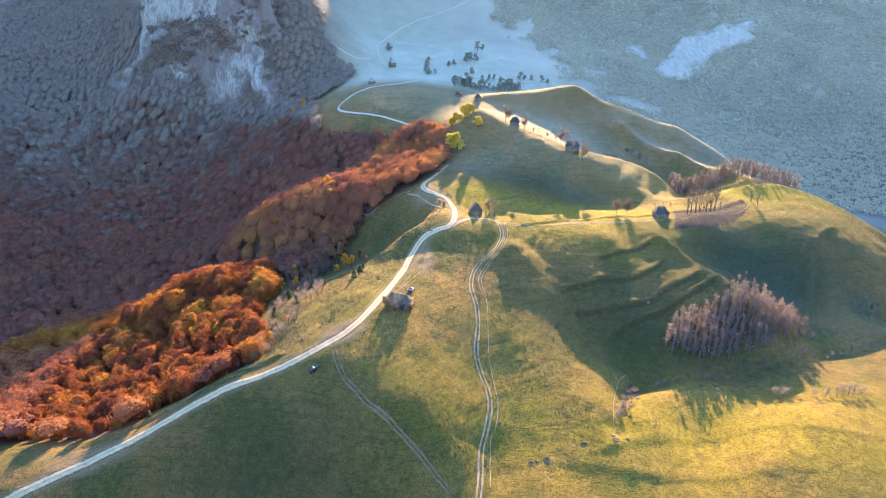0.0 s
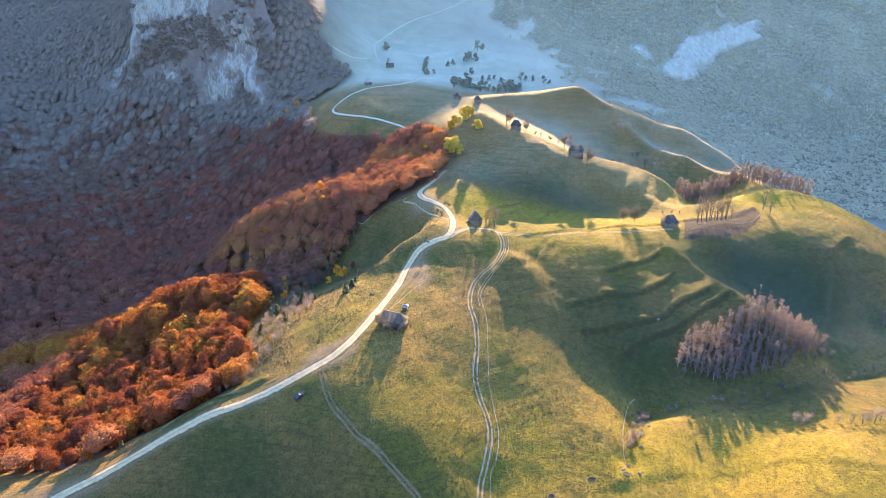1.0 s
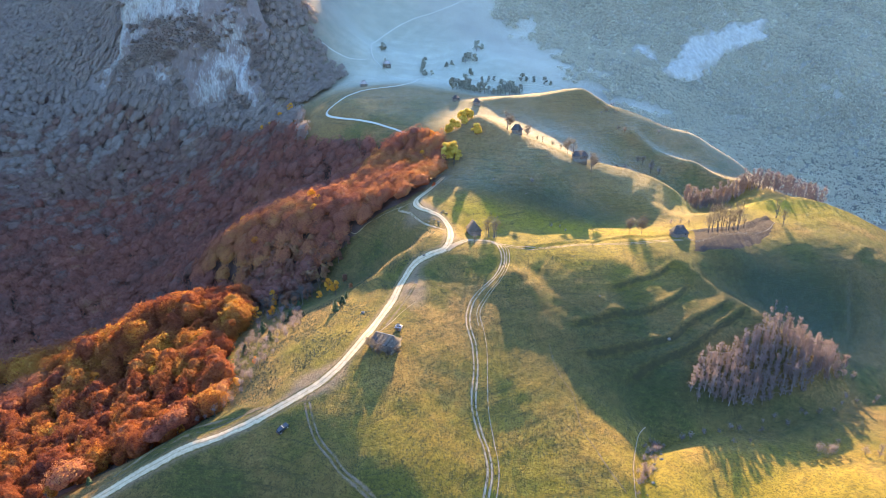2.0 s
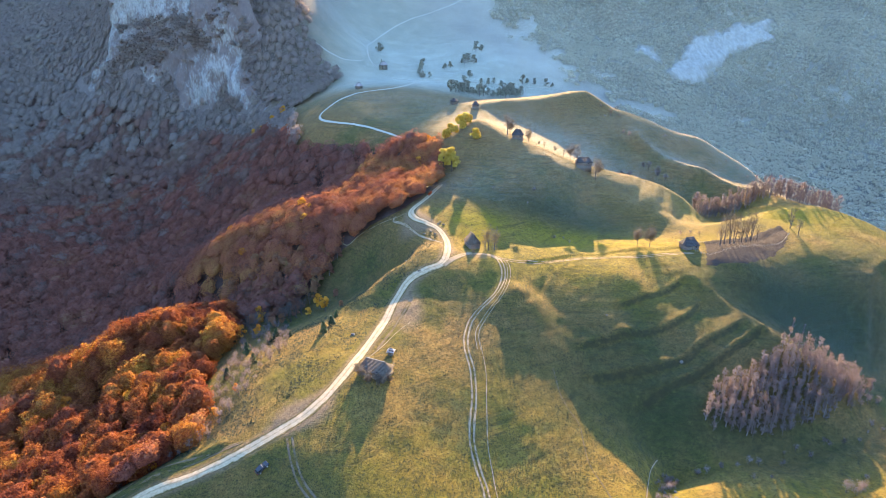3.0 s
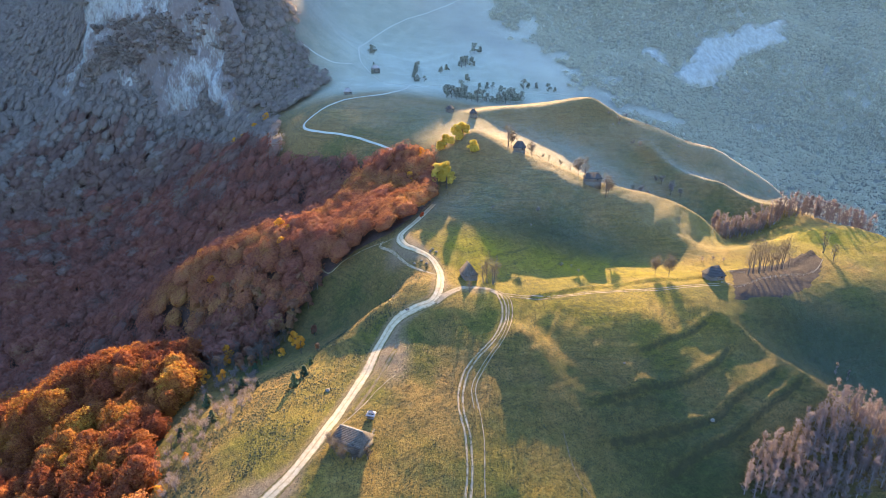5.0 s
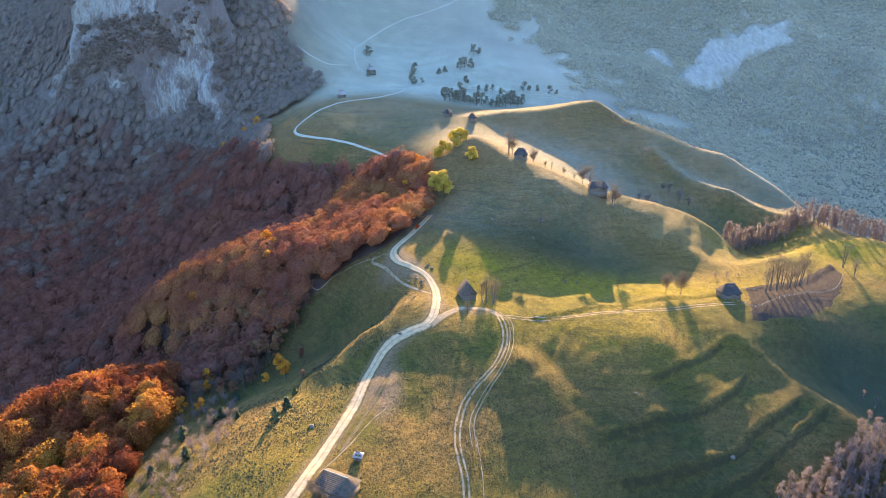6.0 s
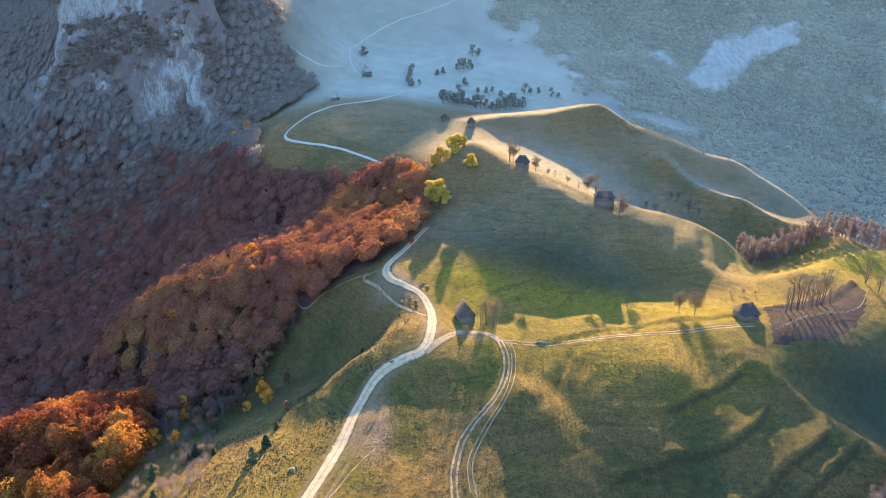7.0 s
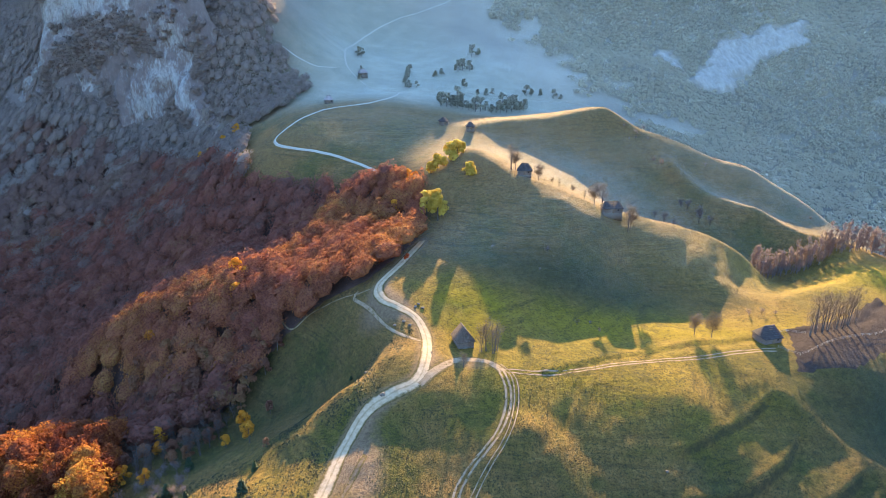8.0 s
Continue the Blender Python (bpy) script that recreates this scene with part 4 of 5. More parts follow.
def scatter(rng, poly, gap, tries):
    """Places in a polygon, none nearer than gap to another."""
    p = np.array(poly)
    lo, hi = p.min(0), p.max(0)
    cand = rng.uniform(lo, hi, (tries, 2))
    cand = cand[inside(cand[:, 0], cand[:, 1], poly)]
    cell, kept = {}, []
    for x, y in cand:
        i, j = int(x // gap), int(y // gap)
        if all((x - a) ** 2 + (y - b) ** 2 > gap * gap for di in (-1, 0, 1) for dj in (-1, 0, 1) for a, b in cell.get((i + di, j + dj), ())):
            cell.setdefault((i, j), []).append((x, y))
            kept.append((x, y))
    return np.array(kept)


rng = np.random.default_rng(5)
NEAR_WOOD = [(-172, 200), (-130, 191), (-112, 204), (-88, 211), (-78, 219), (-86, 250), (-94, 275), (-92, 316), (-112, 322), (-150, 306), (-185, 262)]
near_places = scatter(rng, NEAR_WOOD, 6.0, 6000)[:290]
for k, (x, y) in enumerate(near_places):
    plant("beech_tree", BEECH[k % 6], x, y, rng.uniform(0, 360), rng.uniform(0.65, 1.1) * (0.62 if y < 208 + 0.3 * max(0, x + 100) else 1.25 if y > 285 else 1), "russet autumn beech tree on the wooded slope", "tree", "beeches of the sunlit wood edge")


def joined_wood(name, places, mat, label, low, high, rings, sprigs, size, spread=0.42, heights=None):
    """A wood of uncounted trees, as one object: lobed canopies with loose sprigs of leaves round them, each crown tilted with its slope."""
    pieces = []
    px, py = places[:, 0], places[:, 1]
    rooted = heights is None
    heights = land(px, py) if rooted else heights
    lean_x, lean_y = (land(px + 4, py) - land(px - 4, py)) / 8, (land(px, py + 4) - land(px, py - 4)) / 8
    for x, y, z, sx, sy in zip(px, py, heights, lean_x, lean_y):
        h = rng.uniform(low, high)
        wide = h * spread * rng.uniform(0.85, 1.2)
        crown = [crown_dome(rng, wide, h * 0.62, h * 0.28, sprigs, size, 0.7 if rings else 0.35, 0.26)]
        if rings:
            crown.append(crown_shell(rng, wide * (0.82 if rings > 5 else 0.7), h * 0.48, h * 0.3, rings, 2 * rings - 1))
        for co, quads in crown:
            if rooted:
                co[:, 2] += 0.85 * (co[:, 0] * sx + co[:, 1] * sy)
            pieces.append((co + (x, y, z), quads))
    data = mesh_of(name, joined(pieces), mat)
    smooth(data)
    return tagged(new(name, data), label, "forest", kind="stuff")


far = scatter(rng, WOOD, 6.0, 80000)
far = far[(far[:, 0] > -600) & ((far[:, 0] > -330) | (far[:, 1] > 330))]
far = far[~inside(far[:, 0], far[:, 1], NEAR_WOOD)]
# sunlit parts of the wood get brighter leaf colours, the rest dimmer
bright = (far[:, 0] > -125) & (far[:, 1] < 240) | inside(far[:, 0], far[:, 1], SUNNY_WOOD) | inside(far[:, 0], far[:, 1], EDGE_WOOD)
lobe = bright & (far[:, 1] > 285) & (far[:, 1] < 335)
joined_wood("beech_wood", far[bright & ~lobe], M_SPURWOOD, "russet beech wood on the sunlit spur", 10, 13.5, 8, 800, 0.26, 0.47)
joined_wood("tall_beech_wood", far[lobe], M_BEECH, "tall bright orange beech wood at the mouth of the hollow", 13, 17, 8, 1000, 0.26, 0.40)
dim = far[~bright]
# split by distance, so that haze greys the leaf colours step by step
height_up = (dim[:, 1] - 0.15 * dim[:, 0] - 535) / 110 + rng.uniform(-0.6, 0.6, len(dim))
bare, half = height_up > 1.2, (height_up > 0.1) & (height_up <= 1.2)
joined_wood("shaded_wood", dim[~bare & ~half], M_DULL, "autumn wood in the shaded valley, its leaves coloured dimmer", 8.5, 13, 5, 210, 0.42, 0.56)
joined_wood("thinning_wood", dim[half], M_HALF_HAZED, "wood on the shaded slope, coloured paler brown for haze", 8.5, 12.5, 5, 210, 0.42, 0.56)
joined_wood("leafless_wood", dim[bare], M_FARWOOD, "wood high on the shaded slope, greyed for haze", 8, 12, 5, 190, 0.44, 0.56)
VALLEY_WALL = [(60, 900), (70, 760), (105, 690), (150, 680), (168, 640), (200, 600), (260, 540), (310, 480), (420, 440), (580, 500), (640, 900), (500, 960), (300, 985), (140, 960)]
wall = scatter(rng, VALLEY_WALL, 4.6, 90000)
open_rock = inside(wall[:, 0], wall[:, 1], CRAG_RIM) | inside(wall[:, 0], wall[:, 1], SMALL_CRAG_RIM) | (near(wall[:, 0], wall[:, 1], 205, 670, 34, 12) > 0.4)
wall = wall[~open_rock & (areas(wall[:, 0], wall[:, 1])["haze_pale"] < 0.45 + 0.4 * lattice(wall[:, 0], wall[:, 1], 22.0, 33) + 0.25 * lattice(wall[:, 0], wall[:, 1], 9.0, 34))]
joined_wood("valley_wood", wall, M_FARLEAF, "grey wood on the far valley wall, coloured pale for haze", 3.0, 5.5, 0, 44, 0.62, 0.8)
FOOTHILL = [(-140, 545), (-98, 480), (-118, 560), (-84, 600), (-92, 640), (-112, 668), (-135, 700), (-150, 780), (-150, 900), (-560, 960), (-700, 760), (-800, 700), (-420, 715), (-200, 592)]
slope = scatter(rng, FOOTHILL, 5.2, 90000)
fringe = 0.7 * lattice(slope[:, 0], slope[:, 1], 26.0, 36) + 0.6 * lattice(slope[:, 0], slope[:, 1], 11.0, 37) + along(slope[:, 0], slope[:, 1], FOOTHILL[2:9])[0] / 16 - 0.3
keep = (fringe > 0) & (CRAG(slope[:, 0], slope[:, 1]) + 0.35 * lattice(slope[:, 0], slope[:, 1], 14.0, 31) < 0.56) & (along(slope[:, 0], slope[:, 1], CLIFF_FOOT)[0] > 3)
joined_wood("foothill_wood", slope[keep], M_FARWOOD, "wood round the limestone cliffs, coloured grey-violet for haze", 5, 8.5, 4, 100, 0.5, 0.62)
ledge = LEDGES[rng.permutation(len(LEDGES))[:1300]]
joined_wood("ledge_scrub", ledge[:, :2], M_FARWOOD, "scrub rooted on the cliff's ledges, coloured grey-violet for haze", 3, 5.5, 4, 46, 0.45, 0.62, ledge[:, 2] - 1.0)


# ---- trees that stand singly ----
def bare_tree(seed, height, spread, twigs, limbs=9, forked=1, bark=None, slim=0.12, low=0.22):
    """A leafless tree: trunk with rising limbs, and a thin haze of twigs as its crown."""
    rng = np.random.default_rng(seed)
    pieces, tips = [], []
    for f in range(forked):
        lean = rng.normal(size=2) * 0.05 * height
        foot = rng.normal(size=2) * (0.25 if forked > 1 else 0)
        r = 0.012 * height
        mid = np.array([foot[0] + lean[0] * 0.4, foot[1] + lean[1] * 0.4, height * 0.45])
        top = np.array([foot[0] + lean[0], foot[1] + lean[1], height * 0.92])
        pieces.append(tube([(foot[0], foot[1], -0.5), mid, top], (r * 1.3, r * 0.85, r * 0.18)))
        for k in range(limbs):
            h = rng.uniform(low, 0.85)
            s = mid * (h / 0.45) + np.array([foot[0], foot[1], 0]) * (1 - h / 0.45) if h < 0.45 else mid + (top - mid) * (h - 0.45) / 0.47
            a, out = rng.uniform(0, 6.28), spread * rng.uniform(0.5, 1.0) * (1.15 - 0.6 * h)
            d = np.array([math.cos(a) * out, math.sin(a) * out, out * rng.uniform(0.7, 1.5)])
            e = s + d
            pieces.append(tube([s, s + d * 0.5 - (0, 0, 0.08 * out), e], (r * 0.32, r * 0.2, r * 0.06), 4))
            for j in range(4):
                q = s + d * rng.uniform(0.35, 1.0)
                b = rng.normal(size=3) * out * 0.33 + (0, 0, out * 0.3)
                pieces.append(tube([q, q + b], (r * 0.14, r * 0.04), 3))
                tips.append((q, q + b * 1.25))
            tips.append((s + d * 0.5, e))
    t = rng.integers(0, len(tips), twigs)
    f = rng.uniform(0.2, 1.05, (twigs, 1))
    a, b = np.array([p for p, q in tips])[t], np.array([q for p, q in tips])[t]
    c = a + (b - a) * f + rng.normal(size=(twigs, 3)) * spread * 0.17
    nor = rng.normal(size=(twigs, 3))
    crown = leaves(rng, c, nor, 0.21, slim)
    return mesh_of("trunk", joined(pieces), bark or M_BARK), mesh_of("crown", crown, M_TWIG)


def conifer(seed, height, radius):
    rng = np.random.default_rng(seed)
    cs, ns = [], []
    for k in range(9):
        h = 0.08 + 0.9 * k / 9
        r = radius * (1 - h) ** 0.8
        n = int(34 * (1 - h) + 10)
        a = rng.uniform(0, 6.28, n)
        q = np.sqrt(rng.uniform(0.15, 1, n))
        cs.append(np.stack([np.cos(a) * r * q, np.sin(a) * r * q, height * h + 0.25 * r * (1 - q) + rng.normal(size=n) * 0.12], 1))
        ns.append(np.stack([np.cos(a) * 0.6, np.sin(a) * 0.6, np.ones(n)], 1))
    crown = leaves(rng, np.concatenate(cs), np.concatenate(ns), 0.30, 0.5)
    return mesh_of("trunk", tube([(0, 0, -0.4), (0, 0, height * 0.9)], (0.12, 0.03)), M_BARK), mesh_of("crown", crown, M_CONIFER)


M_CONIFER = leaf_material("needles", [(0.15, (0.02, 0.035, 0.015)), (0.5, (0.035, 0.06, 0.022)), (0.85, (0.06, 0.085, 0.03))], 0.15)
M_YELLOWGREEN = leaf_material("yellowing_leaves", [(0.15, (0.46, 0.31, 0.05)), (0.5, (0.62, 0.46, 0.085)), (0.85, (0.72, 0.57, 0.14))])
M_RED = leaf_material("scarlet_leaves", [(0.15, (0.5, 0.08, 0.03)), (0.85, (0.6, 0.14, 0.04))])
M_PINKTWIG = leaf_material("rosy_twigs", [(0.15, (0.175, 0.128, 0.118)), (0.5, (0.235, 0.178, 0.165)), (0.85, (0.30, 0.235, 0.215))], 0.4)

PALE = [broadleaf(80 + k, 6.5 + k, 2.6 + 0.3 * k, M_YELLOWGREEN, 22, 75, 0.24, 0.0) for k in range(3)]
TALL_YELLOW = broadleaf(90, 14.0, 3.6, M_YELLOWGREEN, 40, 80, 0.27, 0.04)
SCARLET = broadleaf(92, 3.2, 1.3, M_RED, 8, 30, 0.25)
DARKGREEN = broadleaf(93, 9.0, 3.4, M_GREEN, 20, 60, 0.28)
FADED = [broadleaf(94 + k, 8.0 + k, 2.8, M_FADED, 17, 60, 0.27, 0.12) for k in range(3)]
FIR = [conifer(96 + k, 3.2 + 0.8 * k, 1.2 + 0.25 * k) for k in range(3)]
GROVE = [bare_tree(110 + k, 10.5 + 0.8 * k, 1.3, 1300, 20, 1, M_PALEBARK, 0.09, 0.04) for k in range(5)]
for pair in GROVE:
    pair[1].materials[0] = M_PINKTWIG
ROUND = [bare_tree(120 + k, 8.5, 3.2, 2200, 20, 1, None, 0.16) for k in range(2)]
ROW = [bare_tree(130 + k, 9.5 + 0.7 * k, 2.6, 650, 13, 2) for k in range(4)]
SHRUB = [bare_tree(140 + k, 4.2 + 0.5 * k, 1.8, 420, 7, 3) for k in range(3)]
for pair in SHRUB:
    pair[1].materials[0] = M_PINKTWIG

for k, (x, y, s) in enumerate([(-55, 321, 0.85), (-58.6, 312, 0.5), (-84.5, 321, 0.8), (-82.7, 315, 0.6), (-87, 301, 0.7), (-78, 297, 0.6), (-75, 386, 1.3), (-71, 383, 1.0),
                               (-118, 391, 0.9), (-111, 386, 0.8), (-178, 270, 0.95), (-104, 230, 0.8), (-112, 282, 0.9), (-120, 262, 1.0), (-150, 268, 0.9), (-4.4, 438, 0.75), (-1.5, 436, 0.6), (-10, 416, 0.8), (-71, 372, 1.1), (-103, 363, 0.9), (-50, 310, 0.7), (-113, 283, 0.9), (-96, 240, 0.7), (-133, 232, 0.8)]):
    plant("golden_tree", GOLDEN[k % 3], x, y, 47 * k, s * 1.1, "bright golden autumn tree among duller woods", "tree", "golden trees")
for k, (x, y, s) in enumerate([(-67, 327, 0.9), (-73, 330, 1.0), (-60, 333, 0.8), (-90, 308, 0.9), (-70, 309, 0.7), (-48, 327, 0.6), (-95, 330, 1.0), (-40, 296, 0.4), (-100, 300, 1.0), (-84, 333, 1.1), (-66, 317, 0.8)]):
    plant("faded_tree", FADED[k % 3], x, y, 61 * k, s, "grey-brown half-bare tree at the wood's shaded edge", "tree", "faded edge trees")
rng = np.random.default_rng(77)
for k, (x, y) in enumerate(scatter(rng, [(-108, 334), (-62, 334), (-48, 350), (-66, 362), (-110, 358)], 4.4, 900)[:80]):
    plant("faded_tree", FADED[k % 3], x, y, 61 * k, rng.uniform(0.9, 1.25), "grey-brown half-bare tree at the wood's shaded edge", "tree", "faded edge trees")
for k, (x, y) in enumerate(scatter(rng, [(-109, 346), (-92, 349), (-77, 350), (-66, 342), (-60, 326), (-66, 310), (-74, 304), (-86, 299), (-88, 316)], 3.4, 900)[:70]):
    bushy = k % 3 == 0
    plant("thicket_tree", FADED[k % 3] if bushy else ROW[k % 4], x, y, 53 * k, rng.uniform(0.55, 0.95), "grey-brown leafless tree in the shaded hollow" if not bushy else "dull brown tree in the shaded hollow", "tree", "trees of the shaded hollow")
for x, y, s in [(6, 438.6, 0.75), (9.4, 440.5, 0.95), (12.2, 441.5, 0.6), (15.3, 444.5, 1.1), (19, 446, 0.85), (24, 428, 0.9), (21.8, 449, 0.55), (16.6, 441.5, 0.5)]:
    plant("yellow_bush", PALE[int(x) % 3], x, y, 33 * x, s * 1.35, "round straw-yellow bush on the ridge brow", "bush", "bushes on the brow")
plant("poplar_tree", TALL_YELLOW, 9.5, 404.5, 20, 1.15, "tall yellow-green poplar at the head of the road", "tree")
plant("poplar_tree", TALL_YELLOW, 4.6, 408.5, 140, 1.05, "tall yellow-green poplar at the head of the road", "tree")
plant("green_tree", DARKGREEN, -1.5, 397, 80, 0.85, "dark green tree beside the yellow poplars", "tree")
plant("golden_tree", GOLDEN[0], -7, 405, 80, 0.75, "bright golden autumn tree among duller woods", "tree", "golden trees")
plant("pale_tree", FADED[1], -7, 381, 10, 0.75, "pale straw-brown tree beside the upper road", "tree")
plant("scarlet_bush", SCARLET, -2.6, 371, 0, 1.0, "small scarlet bush at the roadside", "bush")
plant("scarlet_bush", SCARLET, -126, 193, 70, 0.7, "small scarlet bush on the grassy bank", "bush")
for k, (x, y, s) in enumerate([(-40.4, 275, 1.0), (-67, 288, 1.0), (-78, 281, 0.9), (-70, 287, 0.8), (-80.5, 263, 0.9), (-70.5, 266, 0.8), (-40.5, 286, 0.7), (-67, 303, 0.9), (-42.4, 268, 0.8), (-60, 284, 0.6), (-112, 196, 0.6)]):
    plant("young_spruce", FIR[k % 3], x, y, 70 * k, s * 1.35, "small dark green spruce on the grassy slope", "tree", "young spruces of the slope")
plant("thorn_bush", FIR[0], -18.5, 321.5, 0, 0.55, "dark thorn bush on the sunlit grassy edge", "bush")

rng = np.random.default_rng(21)
for k, (x, y) in enumerate(scatter(rng, [(100, 243), (116, 240), (135, 245), (160, 255), (180, 268), (172, 279), (150, 278), (138, 271), (122, 261), (108, 255)], 2.3, 3000)[:220]):
    plant("birch_tree", GROVE[k % 5], x, y, rng.uniform(0, 360), rng.uniform(0.7, 1.05), "slender leafless rosy-grey birch in the valley grove", "tree", "birches of the valley grove")
for k in range(110):
    f = (k + rng.uniform(0, 0.9)) / 110
    x, y = 158 + 90 * f, 409 + 13 * math.sin(f * 2.9) + rng.uniform(1, 8)
    plant("birch_tree", GROVE[k % 5], x, y, rng.uniform(0, 360), rng.uniform(0.95, 1.2), "slender leafless birch behind the knoll's crest", "tree", "birches behind the knoll")
for x, y, s in [(166, 299, 0.5), (161, 299, 0.55), (232, 297, 1.0), (236, 300, 0.9), (229, 301, 0.8), (240, 296, 0.9)]:
    plant("birch_tree", GROVE[int(x) % 5], x, y, 31 * x, s, "lone leafless birch in the shaded hollow", "tree", "lone birches of the hollow")
plant("walnut_tree", ROUND[0], 101.8, 342.8, 0, 1.0, "round-crowned leafless tree on the sunlit saddle", "tree", "pair of trees on the saddle")
plant("walnut_tree", ROUND[1], 107.8, 342.4, 90, 1.1, "round-crowned leafless tree on the sunlit saddle", "tree", "pair of trees on the saddle")
for k, (x, y, s) in enumerate([(143, 342, 0.95), (146, 344, 1.1), (149, 345.5, 1.15), (152, 347, 1.0), (157, 349.5, 1.1), (160, 351, 1.0), (164, 353, 1.15), (197, 376.5, 0.8), (196.5, 367, 0.75), (155, 347.5, 0.5), (168, 355.5, 0.45)]):
    plant("ash_tree", ROW[k % 4], x, y, 50 * k, s * 1.3, "leafless many-stemmed ash beside the bare plot", "tree", "row of ashes at the plot")
for k, (x, y, s) in enumerate([(23.7, 323, 0.9), (25.6, 324.2, 1.0), (27.7, 321.7, 1.05), (17.8, 312.5, 0.6), (28.8, 324, 0.9)]):
    plant("ash_tree", ROW[(k + 1) % 4], x, y, 80 * k, s, "tall leafless ash beside the barn", "tree", "ashes at the barn")
for k, (x, y, s) in enumerate([(46, 431, 1.2), (44, 430, 1.35), (56, 424, 1.0), (93.5, 403, 1.3), (95, 405, 1.2), (85, 418, 1.3), (81, 417, 1.2), (78, 424, 0.45), (73, 428, 0.5), (67, 431, 0.45), (64, 432, 0.4)]):
    plant("field_tree", ROW[k % 4] if k % 2 else ROUND[k % 2], x, y, 80 * k, s * 0.85, "thin half-bare tree on the second hill's crest", "tree", "trees by the hill cabins")
for k, (x, y, s) in enumerate([(139.4, 214, 1.1), (137, 215.5, 1.0), (141.5, 215, 0.9), (152, 213.5, 0.7), (155, 211, 0.6), (160, 212, 0.9), (163, 213.5, 1.1), (166, 213.2, 1.1), (169, 214.5, 1.0), (172.5, 214.5, 1.0), (158, 214, 0.7),
                               (147, 221, 0.5), (109, 221, 0.45), (115, 221, 0.4), (68, 344.6, 0.4), (130, 361, 0.6), (135, 360.6, 0.5), (139, 358.5, 0.4), (61, 349, 0.5), (66, 350, 0.4)]):
    plant("thicket_shrub", SHRUB[k % 3], x, y, 40 * k, s, "leafless rosy-brown thicket shrub on the yellow field", "bush", "field thickets")
rng = np.random.default_rng(63)
for k in range(16):
    f = rng.uniform(0, 1)
    plant("crest_shrub", SHRUB[k % 3], 128 + 95 * f + rng.normal() * 3, 545 - 66 * f - rng.uniform(2, 16), 40 * k, rng.uniform(0.3, 0.6), "small dark shrub dotting the peak's bare crest", "bush", "shrubs of the peak crest")
for k, (x, y, s) in enumerate([(54.3, 381, 0.6), (32, 382, 0.4), (147, 471, 1.2), (152, 466, 1.3), (155, 459, 1.1), (150, 462, 1.2), (144, 474, 1.0), (50, 372, 0.3), (140, 500, 0.9), (137, 506, 0.7), (60, 449, 0.8), (130, 458, 1.2), (134, 455, 1.0), (126, 462, 0.9), (142, 545, 0.6)]):
    plant("hillside_shrub", SHRUB[k % 3], x, y, 40 * k, s, "grey-brown leafless shrub on the shaded hillside", "bush", "hillside shrubs")

for k, (x, y, s) in enumerate([(-23, 233.5, 0.55), (-20.5, 231, 0.6), (-17, 231.5, 0.5), (-25, 236, 0.5), (-14, 233, 0.45)]):
    plant("plum_tree", ROUND[k % 2], x, y, 70 * k, s, "small bare fruit tree in front of the road barn", "tree", "fruit trees at the road barn")

rng = np.random.default_rng(52)
for k, (x, y) in enumerate(scatter(rng, [(100, 241), (116, 238), (135, 243), (160, 253), (182, 266), (172, 279), (150, 278), (138, 271), (122, 261), (106, 255)], 4.6, 700)[:55]):
    plant("undergrowth_shrub", SHRUB[k % 3], x, y, rng.uniform(0, 360), rng.uniform(0.6, 1.0), "dim leafless undergrowth shrub beneath the birches", "bush", "undergrowth of the grove")

EDGE_SHRUBS = [(-100, 207), (-80, 212), (-70, 219), (-60, 250), (-58, 280), (-66, 300), (-82, 304), (-84, 270), (-80, 240), (-86, 224)]
rng = np.random.default_rng(44)
for k, (x, y) in enumerate(scatter(rng, EDGE_SHRUBS, 2.9, 900)[:95]):
    plant("edge_shrub", SHRUB[k % 3], x, y, rng.uniform(0, 360), rng.uniform(0.45, 1.0), "leafless brown shrub where the meadow meets the wood", "bush", "shrubs of the wood edge")
for k, (x, y, s) in enumerate([(-88, 214, 0.5), (-78, 222, 0.45), (-74, 232, 0.5), (-82, 238, 0.6), (-93, 216, 0.6), (-70, 243, 0.4), (-101, 208, 0.5)]):
    plant("golden_bush", GOLDEN[k % 3], x, y, 51 * k, s, "small golden bush at the wood's sunlit edge", "bush", "golden bushes of the edge")

# the far valley: hedges and clumps of trees, leaves coloured pale for haze
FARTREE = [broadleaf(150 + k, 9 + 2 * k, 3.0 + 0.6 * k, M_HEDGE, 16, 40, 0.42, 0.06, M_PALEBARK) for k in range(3)]
